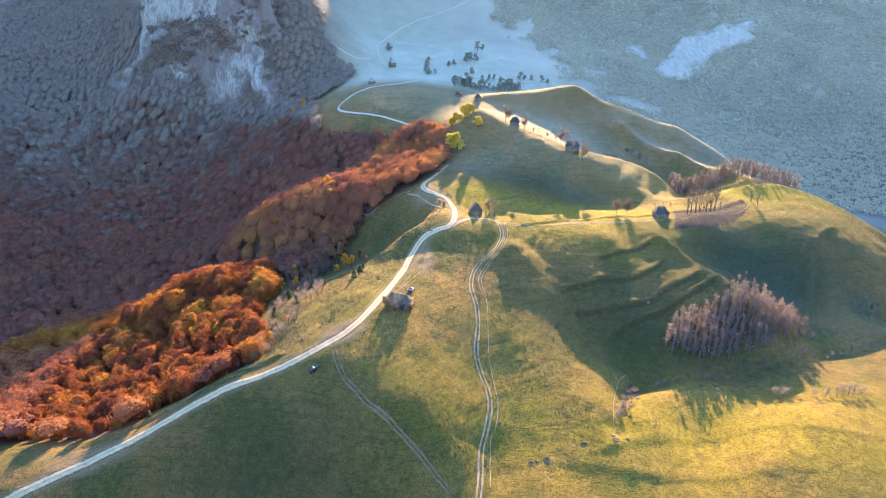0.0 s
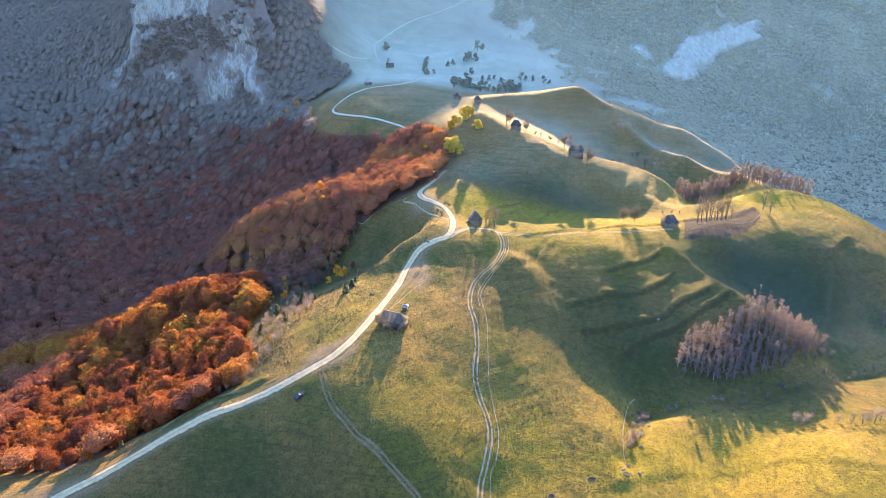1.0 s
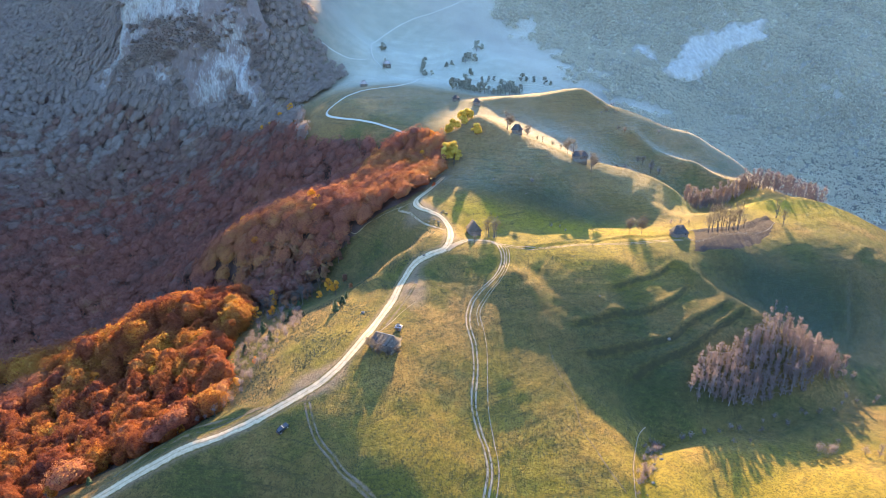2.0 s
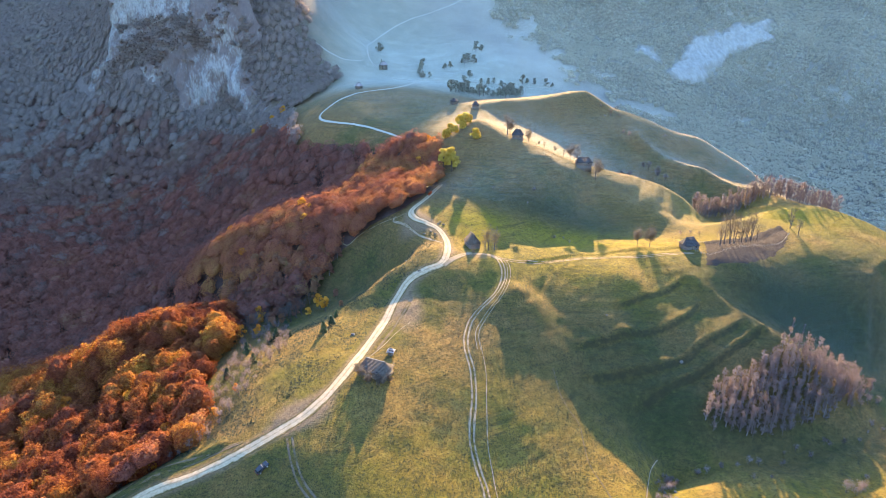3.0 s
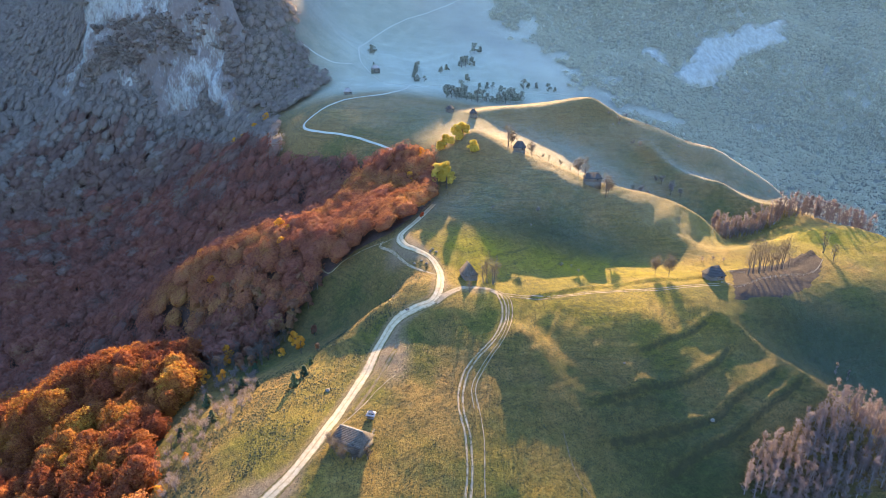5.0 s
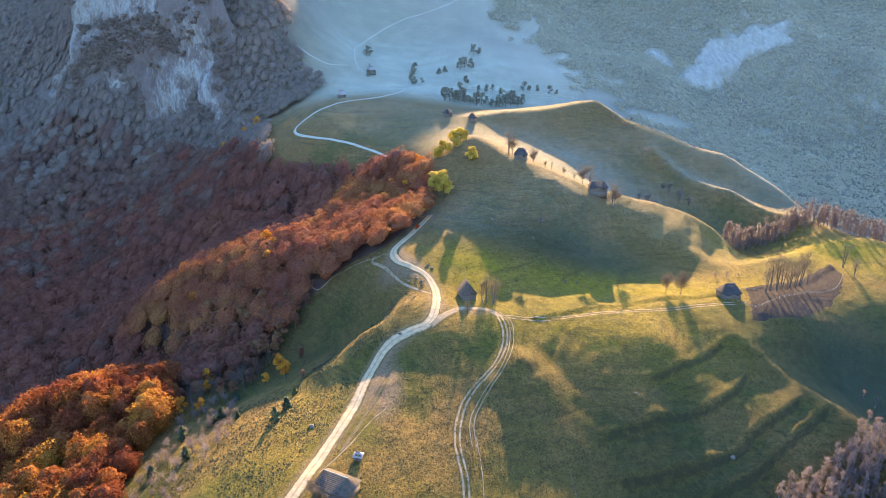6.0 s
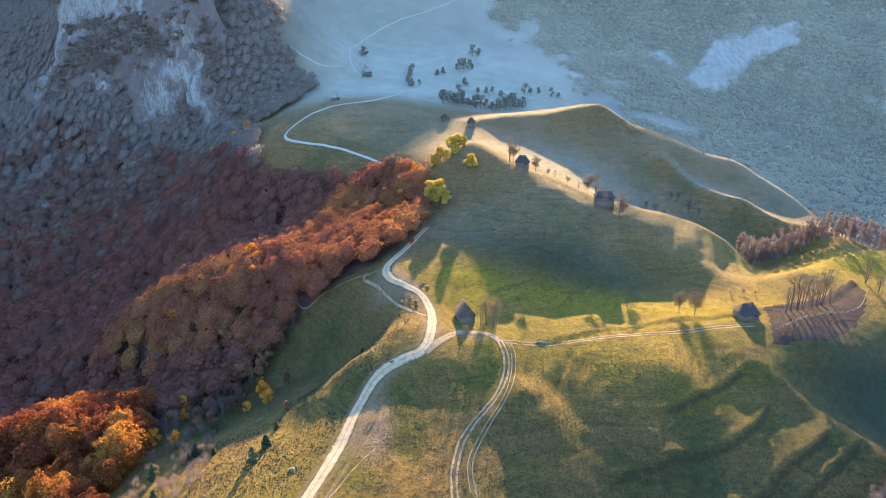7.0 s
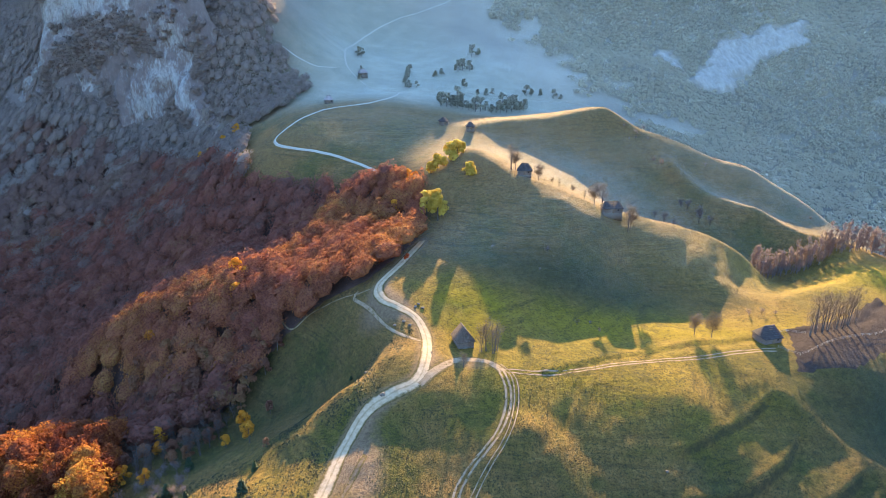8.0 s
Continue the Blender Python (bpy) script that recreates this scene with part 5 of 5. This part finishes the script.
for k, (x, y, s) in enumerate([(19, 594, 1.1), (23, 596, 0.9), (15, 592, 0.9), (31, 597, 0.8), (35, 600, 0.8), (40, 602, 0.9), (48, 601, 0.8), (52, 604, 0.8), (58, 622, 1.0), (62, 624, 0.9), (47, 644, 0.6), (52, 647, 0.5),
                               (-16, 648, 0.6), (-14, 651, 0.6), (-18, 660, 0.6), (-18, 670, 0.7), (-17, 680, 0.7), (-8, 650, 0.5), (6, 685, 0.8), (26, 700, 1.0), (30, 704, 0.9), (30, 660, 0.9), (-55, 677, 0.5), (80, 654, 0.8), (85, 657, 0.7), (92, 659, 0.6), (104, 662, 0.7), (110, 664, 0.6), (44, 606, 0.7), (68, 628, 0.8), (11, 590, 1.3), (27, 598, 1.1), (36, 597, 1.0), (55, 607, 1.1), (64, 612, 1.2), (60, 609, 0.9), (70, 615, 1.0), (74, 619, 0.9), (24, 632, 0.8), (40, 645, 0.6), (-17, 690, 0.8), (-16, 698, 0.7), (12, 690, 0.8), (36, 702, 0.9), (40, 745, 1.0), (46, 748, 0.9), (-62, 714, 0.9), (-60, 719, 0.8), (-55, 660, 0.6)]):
    plant("valley_tree", FARTREE[k % 3], x, y, 37 * k, s, "grey tree in the far valley, coloured pale for haze", "tree", "trees of the far valley")
for k, (x, y, s) in enumerate([(-128, 520, 0.7), (-122, 517, 0.7), (-140, 545, 0.8), (-150, 555, 0.8), (-134, 556, 0.8), (-126, 560, 0.9), (-108, 490, 0.6)]):
    plant("golden_tree", GOLDEN[k % 3], x, y, 37 * k, s, "dull golden tree at the edge of the shaded wood", "tree", "golden trees of the far edge")


# ---- buildings ----
def box_piece(x0, y0, z0, x1, y1, z1):
    co = np.array([(x, y, z) for z in (z0, z1) for y in (y0, y1) for x in (x0, x1)], float)
    return co, np.array([(0, 2, 3, 1), (4, 5, 7, 6), (0, 1, 5, 4), (2, 6, 7, 3), (0, 4, 6, 2), (1, 3, 7, 5)])


def slab(a, b, c, d, thick):
    """A roof plane with thickness: four corners, counted anticlockwise from above."""
    q = np.array([a, b, c, d], float)
    n = np.cross(q[1] - q[0], q[2] - q[0])
    n = n / np.linalg.norm(n) * thick
    return np.concatenate([q, q - n]), np.array([(0, 1, 2, 3), (7, 6, 5, 4), (0, 4, 5, 1), (1, 5, 6, 2), (2, 6, 7, 3), (3, 7, 4, 0)])


def log_wall(x0, y0, x1, y1, height, thick):
    """A wall of squared logs, drawn in at each joint."""
    n = max(4, int(height / 0.28))
    co, quads = [], []
    for k in range(n):
        for z, inset in ((k + 0.06, 0.035), (k + 0.16, 0.0), (k + 0.84, 0.0), (k + 0.94, 0.035)):
            e = thick / 2 - inset
            co += [(x, y, height * z / n) for x, y in ((x0 - e, y0 - e), (x1 + e, y0 - e), (x1 + e, y1 + e), (x0 - e, y1 + e))]
    rings = len(co) // 4
    for r in range(rings - 1):
        quads += [(4 * r + c, 4 * r + (c + 1) % 4, 4 * r + 4 + (c + 1) % 4, 4 * r + 4 + c) for c in range(4)]
    quads += [(3, 2, 1, 0), tuple(4 * rings - 4 + c for c in range(4))]
    return np.array(co), np.array(quads)


def cabin(kind, x, y, turn, length, width, wall, ridge, hip, label, roof_mat=None, cap_mat=None, rows=7):
    """A timber house with log walls, a hipped shingle roof, a door and a window."""
    ob = new(kind)
    corners = [(x + math.cos(a) * length / 2, y + math.sin(a) * width / 2) for a in (0.8, 2.3, 3.9, 5.5)]
    base = min(spot(*c) for c in corners)
    top = max(spot(*c) for c in corners)
    ob.matrix_basis = pose(x, y, base - 0.3, 0, 0, turn)
    hx, hy, foot = length / 2, width / 2, top - base + 0.5
    part("foundation", mesh_of("foundation", box_piece(-hx - 0.12, -hy - 0.12, 0, hx + 0.12, hy + 0.12, foot), M_STONE), None, ob, "rough fieldstone foundation")
    for a in ((-hx, -hy, hx, -hy), (-hx, hy, hx, hy), (-hx, -hy + 0.2, -hx, hy - 0.2), (hx, -hy + 0.2, hx, hy - 0.2)):
        co, quads = log_wall(*a, wall, 0.22)
        part("wall", mesh_of("wall", (co + (0, 0, foot), quads), M_LOG), None, ob)
    e, z0, z1, out = 0.55, foot + wall - 0.1, foot + wall + ridge, 0.35
    rx = max(0.15, hx - hip)
    roof_mat = roof_mat or M_THATCH
    A, B, C, D = (-hx - e, -hy - e, z0 - out), (hx + e, -hy - e, z0 - out), (hx + e, hy + e, z0 - out), (-hx - e, hy + e, z0 - out)
    E1, F1 = (-rx, 0, z1), (rx, 0, z1)
    for name, (p, q, r, s) in {"front": (A, B, F1, E1), "back": (C, D, E1, F1), "left": (D, A, E1, E1), "right": (B, C, F1, F1)}.items():
        p, q, r, s = (np.array(v, float) for v in (p, q, r, s))
        n = np.cross(q - p, r - p)
        n = n / np.linalg.norm(n) * 0.05
        close = 0.002 * (r - s) if np.linalg.norm(r - s) > 1e-6 else 0.004 * (q - p)
        slope = part("roof_slope", mesh_of("roof_slope", slab(p - n, q - n, r + close - n, s - n, 0.08), roof_mat), None, ob)
        for k in range(rows):
            f0, f1 = k / rows, min(0.99, (k + 1.18) / rows)
            part("shingle_course", mesh_of("shingle_course", slab(p + (s - p) * f0 + n * 0.45, q + (r - q) * f0 + n * 0.45, q + (r - q) * f1 + n * 0.05, p + (s - p) * f1 + n * 0.05, 0.04), roof_mat), None, slope)
    part("ridge_cap", mesh_of("ridge_cap", tube([(-rx - 0.1, 0, z1 + 0.02), (rx + 0.1, 0, z1 + 0.02)], (0.14, 0.14)), cap_mat or M_LOG), None, ob)
    door = part("door", mesh_of("door", box_piece(-0.5, -hy - 0.19, foot - 0.02, 0.5, -hy - 0.115, foot + 1.9), M_PLANK), None, ob, "plank door")
    part("window", mesh_of("window", box_piece(hx * 0.45, -hy - 0.17, foot + 0.9, hx * 0.45 + 0.7, -hy - 0.115, foot + 1.6), M_PANE), None, ob, "small dark window")
    return tagged(ob, label, "house" if "cabin" in kind else "barn")


M_STONE = plain_material("fieldstone", (0.095, 0.08, 0.06), (0.20, 0.17, 0.13), 1.4)
M_PLANK = plain_material("old_planks", (0.14, 0.10, 0.07), (0.26, 0.20, 0.14), 2.0, 0.8, 0.4, 0.03, (6, 6, 0.5))
M_PANE, _nt, _b = material("window_glass")
_b.inputs["Base Color"].default_value, _b.inputs["Roughness"].default_value = (0.02, 0.025, 0.03, 1), 0.08
M_STRAW = plain_material("weathered_thatch", (0.065, 0.052, 0.04), (0.15, 0.118, 0.09), 1.6, 0.95, 0.8, 0.08, (1, 1, 0.4))
M_POST = plain_material("split_posts", (0.20, 0.17, 0.13), (0.42, 0.37, 0.30), 3.0)
M_TIN = plain_material("rusty_tin", (0.24, 0.20, 0.18), (0.42, 0.36, 0.32), 1.2, 0.5)

cabin("hay_barn", 18.2, 327.5, 108, 6.2, 5.2, 2.3, 4.0, 0.7, "weathered shingled hay barn with a steep roof", roof_mat=M_STRAW, rows=9)
# the road barn's pale ridge cap paints in its sunlit ridge line
cabin("hay_barn", -18.8, 238, -26, 9.6, 6.6, 1.5, 2.5, 1.0, "broad weathered thatched barn beside the dirt road", roof_mat=M_STRAW, cap_mat=M_POST, rows=11)
cabin("shed", -14.5, 248.6, -10, 1.7, 1.5, 1.3, 0.7, 0.3, "small pale plank shed near the barn", roof_mat=M_TIN)
cabin("hay_barn", 127, 341, 14, 6.6, 6.2, 2.3, 3.2, 1.2, "dark weathered barn at the corner of the bare plot")
cabin("cabin", 49.8, 427, -8, 6.2, 5.0, 2.3, 2.7, 1.6, "dark shingled cabin on the second hill's crest")
cabin("cabin", 87.5, 411.5, 4, 8.2, 5.2, 2.4, 2.2, 1.0, "long low dark cabin on the second hill's crest")
cabin("cabin", 27.6, 498, 10, 4.0, 3.8, 2.0, 1.9, 1.2, "small dark cabin in the gap of the ridge")
cabin("cabin", 12.5, 508, 30, 4.0, 3.6, 2.0, 1.8, 1.0, "small dark cabin below the far pasture")
cabin("cabin", -64, 566, 20, 5.0, 4.2, 2.4, 2.2, 1.2, "small pale cabin beside the far road", roof_mat=M_TIN)
cabin("cabin", -53, 668, 35, 6.0, 4.6, 2.4, 2.4, 1.2, "small pale cabin beside the valley road", roof_mat=M_TIN)

# ---- the parked car ----
M_PAINT, _nt, _b = material("car_paint")
_b.inputs["Base Color"].default_value, _b.inputs["Roughness"].default_value, _b.inputs["Coat Weight"].default_value = (0.03, 0.03, 0.032, 1), 0.45, 0.2
M_RUBBER = plain_material("rubber", (0.015, 0.015, 0.015), (0.03, 0.03, 0.03), 5.0)
M_RIM, _nt, _b = material("wheel_rim")
_b.inputs["Base Color"].default_value, _b.inputs["Metallic"].default_value, _b.inputs["Roughness"].default_value = (0.5, 0.5, 0.5, 1), 1.0, 0.35
M_REDLAMP, _nt, _b = material("tail_lamp")
_b.inputs["Base Color"].default_value, _b.inputs["Roughness"].default_value = (0.35, 0.02, 0.02, 1), 0.2


def shell(profile, half, inset):
    """A body from a side profile, drawn in at the top."""
    n = len(profile)
    co = [(x, s * (half - inset * max(0, z - 0.9)), z) for s in (-1, 1) for x, z in profile]
    bm = bmesh.new()
    v = [bm.verts.new(c) for c in co]
    bm.faces.new(v[:n])
    bm.faces.new(v[n:][::-1])
    for k in range(n):
        bm.faces.new((v[k], v[n + k], v[n + (k + 1) % n], v[(k + 1) % n]))
    bmesh.ops.recalc_face_normals(bm, faces=bm.faces)
    bmesh.ops.bevel(bm, geom=bm.edges[:], offset=0.06, segments=2, affect="EDGES")
    m = bpy.data.meshes.new("shell")
    bm.to_mesh(m)
    bm.free()
    return m


def parked_car(x, y, turn):
    ob = new("car")
    z = spot(x, y)
    dx, dy = spot(x + 1, y) - z, spot(x, y + 1) - z
    ob.matrix_basis = pose(x, y, z - 0.03) @ Vector((-dx, -dy, 1)).to_track_quat("Z", "Y").to_matrix().to_4x4() @ pose(0, 0, 0, 0, 0, turn)
    body = part("body", shell([(-2.1, 0.35), (-2.15, 0.8), (-1.95, 1.02), (-0.9, 1.08), (0.9, 1.05), (2.0, 0.92), (2.1, 0.6), (2.05, 0.35)], 0.86, 0.0), M_PAINT, ob, "dark grey painted body")
    part("cabin_roof", shell([(-1.85, 0.98), (-1.6, 1.52), (-1.3, 1.62), (0.1, 1.62), (0.4, 1.5), (1.0, 1.0)], 0.80, 0.2), M_PAINT, ob)
    part("windscreen", mesh_of("windscreen", slab((0.52, -0.62, 1.47), (0.98, -0.70, 1.06), (0.98, 0.70, 1.06), (0.52, 0.62, 1.47), 0.05), M_PANE), None, ob, "dark windscreen")
    part("rear_window", mesh_of("rear_window", slab((-1.66, 0.6, 1.50), (-1.9, 0.68, 1.10), (-1.9, -0.68, 1.10), (-1.66, -0.6, 1.50), 0.05), M_PANE), None, ob, "dark rear window")
    for s in (-1, 1):
        part("side_window", mesh_of("side_window", box_piece(-1.45, s * 0.79 - 0.03, 1.12, 0.45, s * 0.79 + 0.03, 1.48), M_PANE), None, ob, "dark side window")
        part("tail_light", mesh_of("tail_light", box_piece(-2.2, s * 0.62 - 0.14, 0.72, -2.1, s * 0.62 + 0.14, 0.92), M_REDLAMP), None, ob, "red tail light")
        part("headlight", mesh_of("headlight", box_piece(2.0, s * 0.58 - 0.16, 0.66, 2.12, s * 0.58 + 0.16, 0.84), M_PANE), None, ob)
        for wx in (-1.3, 1.3):
            co, quads = tube([(0, -0.11, 0), (0, 0.11, 0)], (0.33, 0.33), 18)
            caps = np.array([[k, (k + 1) % 18, (k + 2) % 18, (k + 2) % 18] for k in ()], int).reshape(0, 4)
            wheel = part("wheel", mesh_of("tyre", (co, np.concatenate([quads, caps])), M_RUBBER), None, ob, "black tyre")
            wheel.matrix_basis = pose(wx, s * 0.80, 0.33)
            disc, dq = tube([(0, -0.12, 0), (0, -0.121, 0), (0, 0.121, 0), (0, 0.12, 0)], (0.02, 0.3, 0.3, 0.02), 14)
            part("rim", mesh_of("rim", (disc, dq), M_RIM), None, wheel)
    return tagged(ob, "dark grey estate car parked on the grass by the road", "car")


parked_car(-49.2, 202.3, 62)

# ---- stones, water holes, fences ----
M_WATER, _nt, _b = material("dark_water")
_b.inputs["Base Color"].default_value, _b.inputs["Roughness"].default_value, _b.inputs["Specular IOR Level"].default_value = (0.012, 0.014, 0.012, 1), 0.7, 0.1


def lump(seed, r, flat, mat, name):
    """An uneven boulder."""
    rng = np.random.default_rng(seed)
    bm = bmesh.new()
    bmesh.ops.create_icosphere(bm, subdivisions=2, radius=r)
    shift = Vector(rng.uniform(0, 50, 3))
    for v in bm.verts:
        v.co *= 1 + 0.45 * noise.noise(v.co / r * 1.3 + shift)
        v.co.z *= flat
    m = bpy.data.meshes.new(name)
    bm.to_mesh(m)
    bm.free()
    m.materials.append(mat)
    return m


for k, (x, y, size) in enumerate([(65.5, 193, 0.4), (68.5, 199, 0.5), (71, 205, 0.6), (73, 210, 0.6), (76, 215, 0.6), (79, 219, 0.6), (75, 217, 0.5), (84, 222, 0.5), (70, 202, 0.4), (81, 223, 0.6), (92, 225, 0.5), (101, 228, 0.45)]):
    plant("gully_shrub", SHRUB[k % 3], x, y, 63 * k, size, "dark leafless shrub in the brook gully", "bush", "shrubs of the gully")
rng = np.random.default_rng(29)
for k in range(26):
    f = rng.uniform(0, 1)
    plant("gully_shrub", SHRUB[k % 3], 67 + 16 * f + rng.normal() * 1.6, 196 + 27 * f + rng.normal() * 1.2, 63 * k, rng.uniform(0.35, 0.7), "dark leafless shrub in the brook gully", "bush", "shrubs of the gully")
for k, (x, y) in enumerate(spline([(90, 224), (108, 228), (130, 233), (176, 250), (222, 274)], 5.0)):
    plant("brook_shrub", SHRUB[k % 3], x + rng.normal() * 1.5, y + rng.normal() * 1.5, 63 * k, rng.uniform(0.35, 0.75), "dark leafless shrub along the shaded brook", "bush", "shrubs of the brook")
BOULDERS = [lump(k, 0.8, 0.65, M_STONE, "boulder") for k in range(4)]
rng = np.random.default_rng(31)
for k in range(26):
    f = rng.uniform(0, 1)
    x, y = 63 + 18 * f + rng.normal() * 2.0, 186 + 35 * f + rng.normal() * 1.6
    ob = new("boulder", BOULDERS[k % 4])
    s = rng.uniform(0.3, 0.8)
    ob.matrix_basis = pose(x, y, spot(x, y) + 0.1 * s, 0, 0, rng.uniform(0, 360)) @ Matrix.Diagonal((s, s * rng.uniform(0.7, 1.2), s, 1))
    tagged(ob, "grey boulder in the stony brook gully", "rock", "boulders of the gully")
for k, (x, y) in enumerate([(-4.5, 331), (-1.5, 332.5), (0.5, 331.2), (2, 341), (4.5, 341.5), (3, 343), (-12, 312), (-30, 262), (98.6, 266), (72, 282), (-6, 299)]):
    ob = new("boulder", BOULDERS[k % 4])
    s = rng.uniform(0.5, 1.1)
    ob.matrix_basis = pose(x, y, spot(x, y) + 0.1 * s, 0, 0, 50 * k) @ Matrix.Diagonal((s, s, s, 1))
    tagged(ob, "pale grey boulder lying in the hill grass", "rock", "boulders of the meadows")


def water_hole(x, y, rx, ry):
    """A dark spring hole with a trampled rim."""
    z = spot(x, y)
    n = 26
    dx, dy = spot(x + 1, y) - z, spot(x, y + 1) - z
    co = []
    for ring, lift in ((1.3, -0.08), (1.05, 0.10), (0.92, 0.07), (0.8, 0.05), (0.02, 0.05)):
        for k in range(n):
            a = 6.2832 * k / n
            w = 1 + 0.10 * math.sin(3 * a + x) + 0.06 * math.sin(5 * a + y)
            px, py = math.cos(a) * rx * ring * w, math.sin(a) * ry * ring * w
            co.append((px, py, lift + px * dx + py * dy))
    q = [(j * n + k, j * n + (k + 1) % n, (j + 1) * n + (k + 1) % n, (j + 1) * n + k) for j in range(4) for k in range(n)]
    ob = new("water_hole")
    ob.matrix_basis = pose(x, y, z + 0.04)
    part("rim", mesh_of("rim", (np.array(co), np.array(q[:2 * n])), M_MUD), None, ob, "trampled muddy rim")
    part("water_surface", mesh_of("water", (np.array(co), np.array(q[2 * n:])), M_WATER), None, ob, "still dark water")
    return tagged(ob, "small dark water hole in the yellow meadow", "pond", "water holes of the meadow")


M_MUD = plain_material("mud", (0.05, 0.045, 0.03), (0.12, 0.10, 0.06), 1.5)
for x, y, rx, ry in [(31.2, 175.9, 0.9, 0.8), (33.2, 176.3, 0.8, 0.7), (37, 177.4, 1.0, 1.2), (51.2, 183, 1.2, 0.8), (63, 184, 1.1, 0.8)]:
    water_hole(x, y, rx, ry)


def fence(pts, gap, height, label, rails=2):
    """Split posts with rails, following the ground."""
    line = spline(pts, gap)
    z = land(line[:, 0], line[:, 1])
    ob = new("fence")
    ob.matrix_basis = pose(line[0][0], line[0][1], z[0])
    base = np.array([line[0][0], line[0][1], z[0]])
    p = np.column_stack([line, z]) - base
    for k, q in enumerate(p):
        part("post", mesh_of("post", tube([q - (0, 0, 0.3), q + (0.04 * math.sin(k * 2.1), 0.04, height)], (0.075, 0.06), 5), M_POST), None, ob)
    for r in range(rails):
        lift = np.array([0, 0, height * (0.45 + 0.42 * r)])
        for a, b in zip(p, p[1:]):
            part("rail", mesh_of("rail", tube([a + lift, b + lift], (0.045, 0.04), 4), M_POST), None, ob)
    return tagged(ob, label, "fence")


fence([(-18, 232), (-14.5, 238), (-13, 243)], 1.6, 1.2, "short pale rail fence beside the road barn")
fence([(128, 335), (133, 330), (141, 334), (158, 343), (178, 352), (192, 368)], 3.2, 1.2, "grey post and rail fence round the bare plot")
fence([(131, 344), (136, 345), (142, 343.5)], 2.6, 1.1, "grey post and rail fence behind the plot barn")
fence([(52, 433), (57, 431), (62, 430)], 2.0, 1.1, "dark post and rail fence beside the crest cabin")

# ---- grass tussocks, uncounted ----
def tussocks(name, poly, count, low, high, mat, label, seed):
    rng = np.random.default_rng(seed)
    p = np.array(poly)
    c = rng.uniform(p.min(0), p.max(0), (count, 2))
    c = c[inside(c[:, 0], c[:, 1], poly)]
    keep = lattice(c[:, 0], c[:, 1], 9.0, 12) + 0.6 * lattice(c[:, 0], c[:, 1], 3.5, 13) > rng.uniform(-0.9, 0.5, len(c))
    c = c[keep & (along(c[:, 0], c[:, 1], MAIN_ROAD)[0] > 2.6)]
    n = len(c)
    z = land(c[:, 0], c[:, 1])
    s = rng.uniform(low, high, n)
    a = rng.uniform(0, 6.28, n)
    ring = []
    for k in range(5):
        ang = a + 6.2832 * k / 5
        r = s * rng.uniform(0.45, 0.85, n)
        ring.append(np.stack([c[:, 0] + np.cos(ang) * r, c[:, 1] + np.sin(ang) * r, z - 0.12], 1))
    tip = np.stack([c[:, 0] + rng.normal(size=n) * s * 0.4, c[:, 1] + rng.normal(size=n) * s * 0.4, z + s * rng.uniform(0.55, 1.0, n)], 1)
    co = np.stack(ring + [tip], 1).reshape(-1, 3)
    b = (np.arange(n) * 6)[:, None]
    tri = np.stack([np.concatenate([b + k, b + (k + 1) % 5, b + 5], 1) for k in range(5)], 1).reshape(-1, 3)
    return tagged(new(name, mesh_of(name, (co, tri), mat)), label, "grass", kind="stuff")


M_TUFT = leaf_material("grass_tufts", [(0.15, (0.022, 0.026, 0.009)), (0.45, (0.038, 0.040, 0.012)), (0.7, (0.058, 0.052, 0.016)), (0.9, (0.08, 0.062, 0.022))], 0.1)
tussocks("grass_tussocks", [(-120, 200), (-60, 216), (-35, 240), (-8, 297), (2, 330), (-14, 322), (-45, 300), (-70, 290), (-84, 250)], 42000, 0.22, 0.55, M_TUFT, "rough straw and green tussocks on the spine's flank", 1)
tussocks("grass_tussocks", [(-50, 205), (-10, 170), (60, 170), (78, 230), (40, 262), (12, 300), (-4, 288), (-14, 255)], 40000, 0.15, 0.38, M_TUFT, "low green and straw tussocks on the open slope", 2)
tussocks("grass_tussocks", [(30, 262), (60, 250), (150, 262), (140, 300), (120, 330), (40, 330), (30, 300)], 24000, 0.15, 0.38, M_TUFT, "low tussocks on the terraced bowl", 3)
tussocks("grass_tussocks", [(60, 170), (170, 160), (215, 255), (160, 238), (110, 224), (84, 215)], 9000, 0.12, 0.34, M_TUFT, "sparse dark tussocks dotting the yellow field", 4)
tussocks("grass_tussocks", [(30, 345), (130, 350), (165, 375), (250, 400), (280, 385), (215, 335), (195, 372), (150, 350)], 12000, 0.12, 0.36, M_TUFT, "sparse tussocks on the sunlit saddle and knoll", 5)
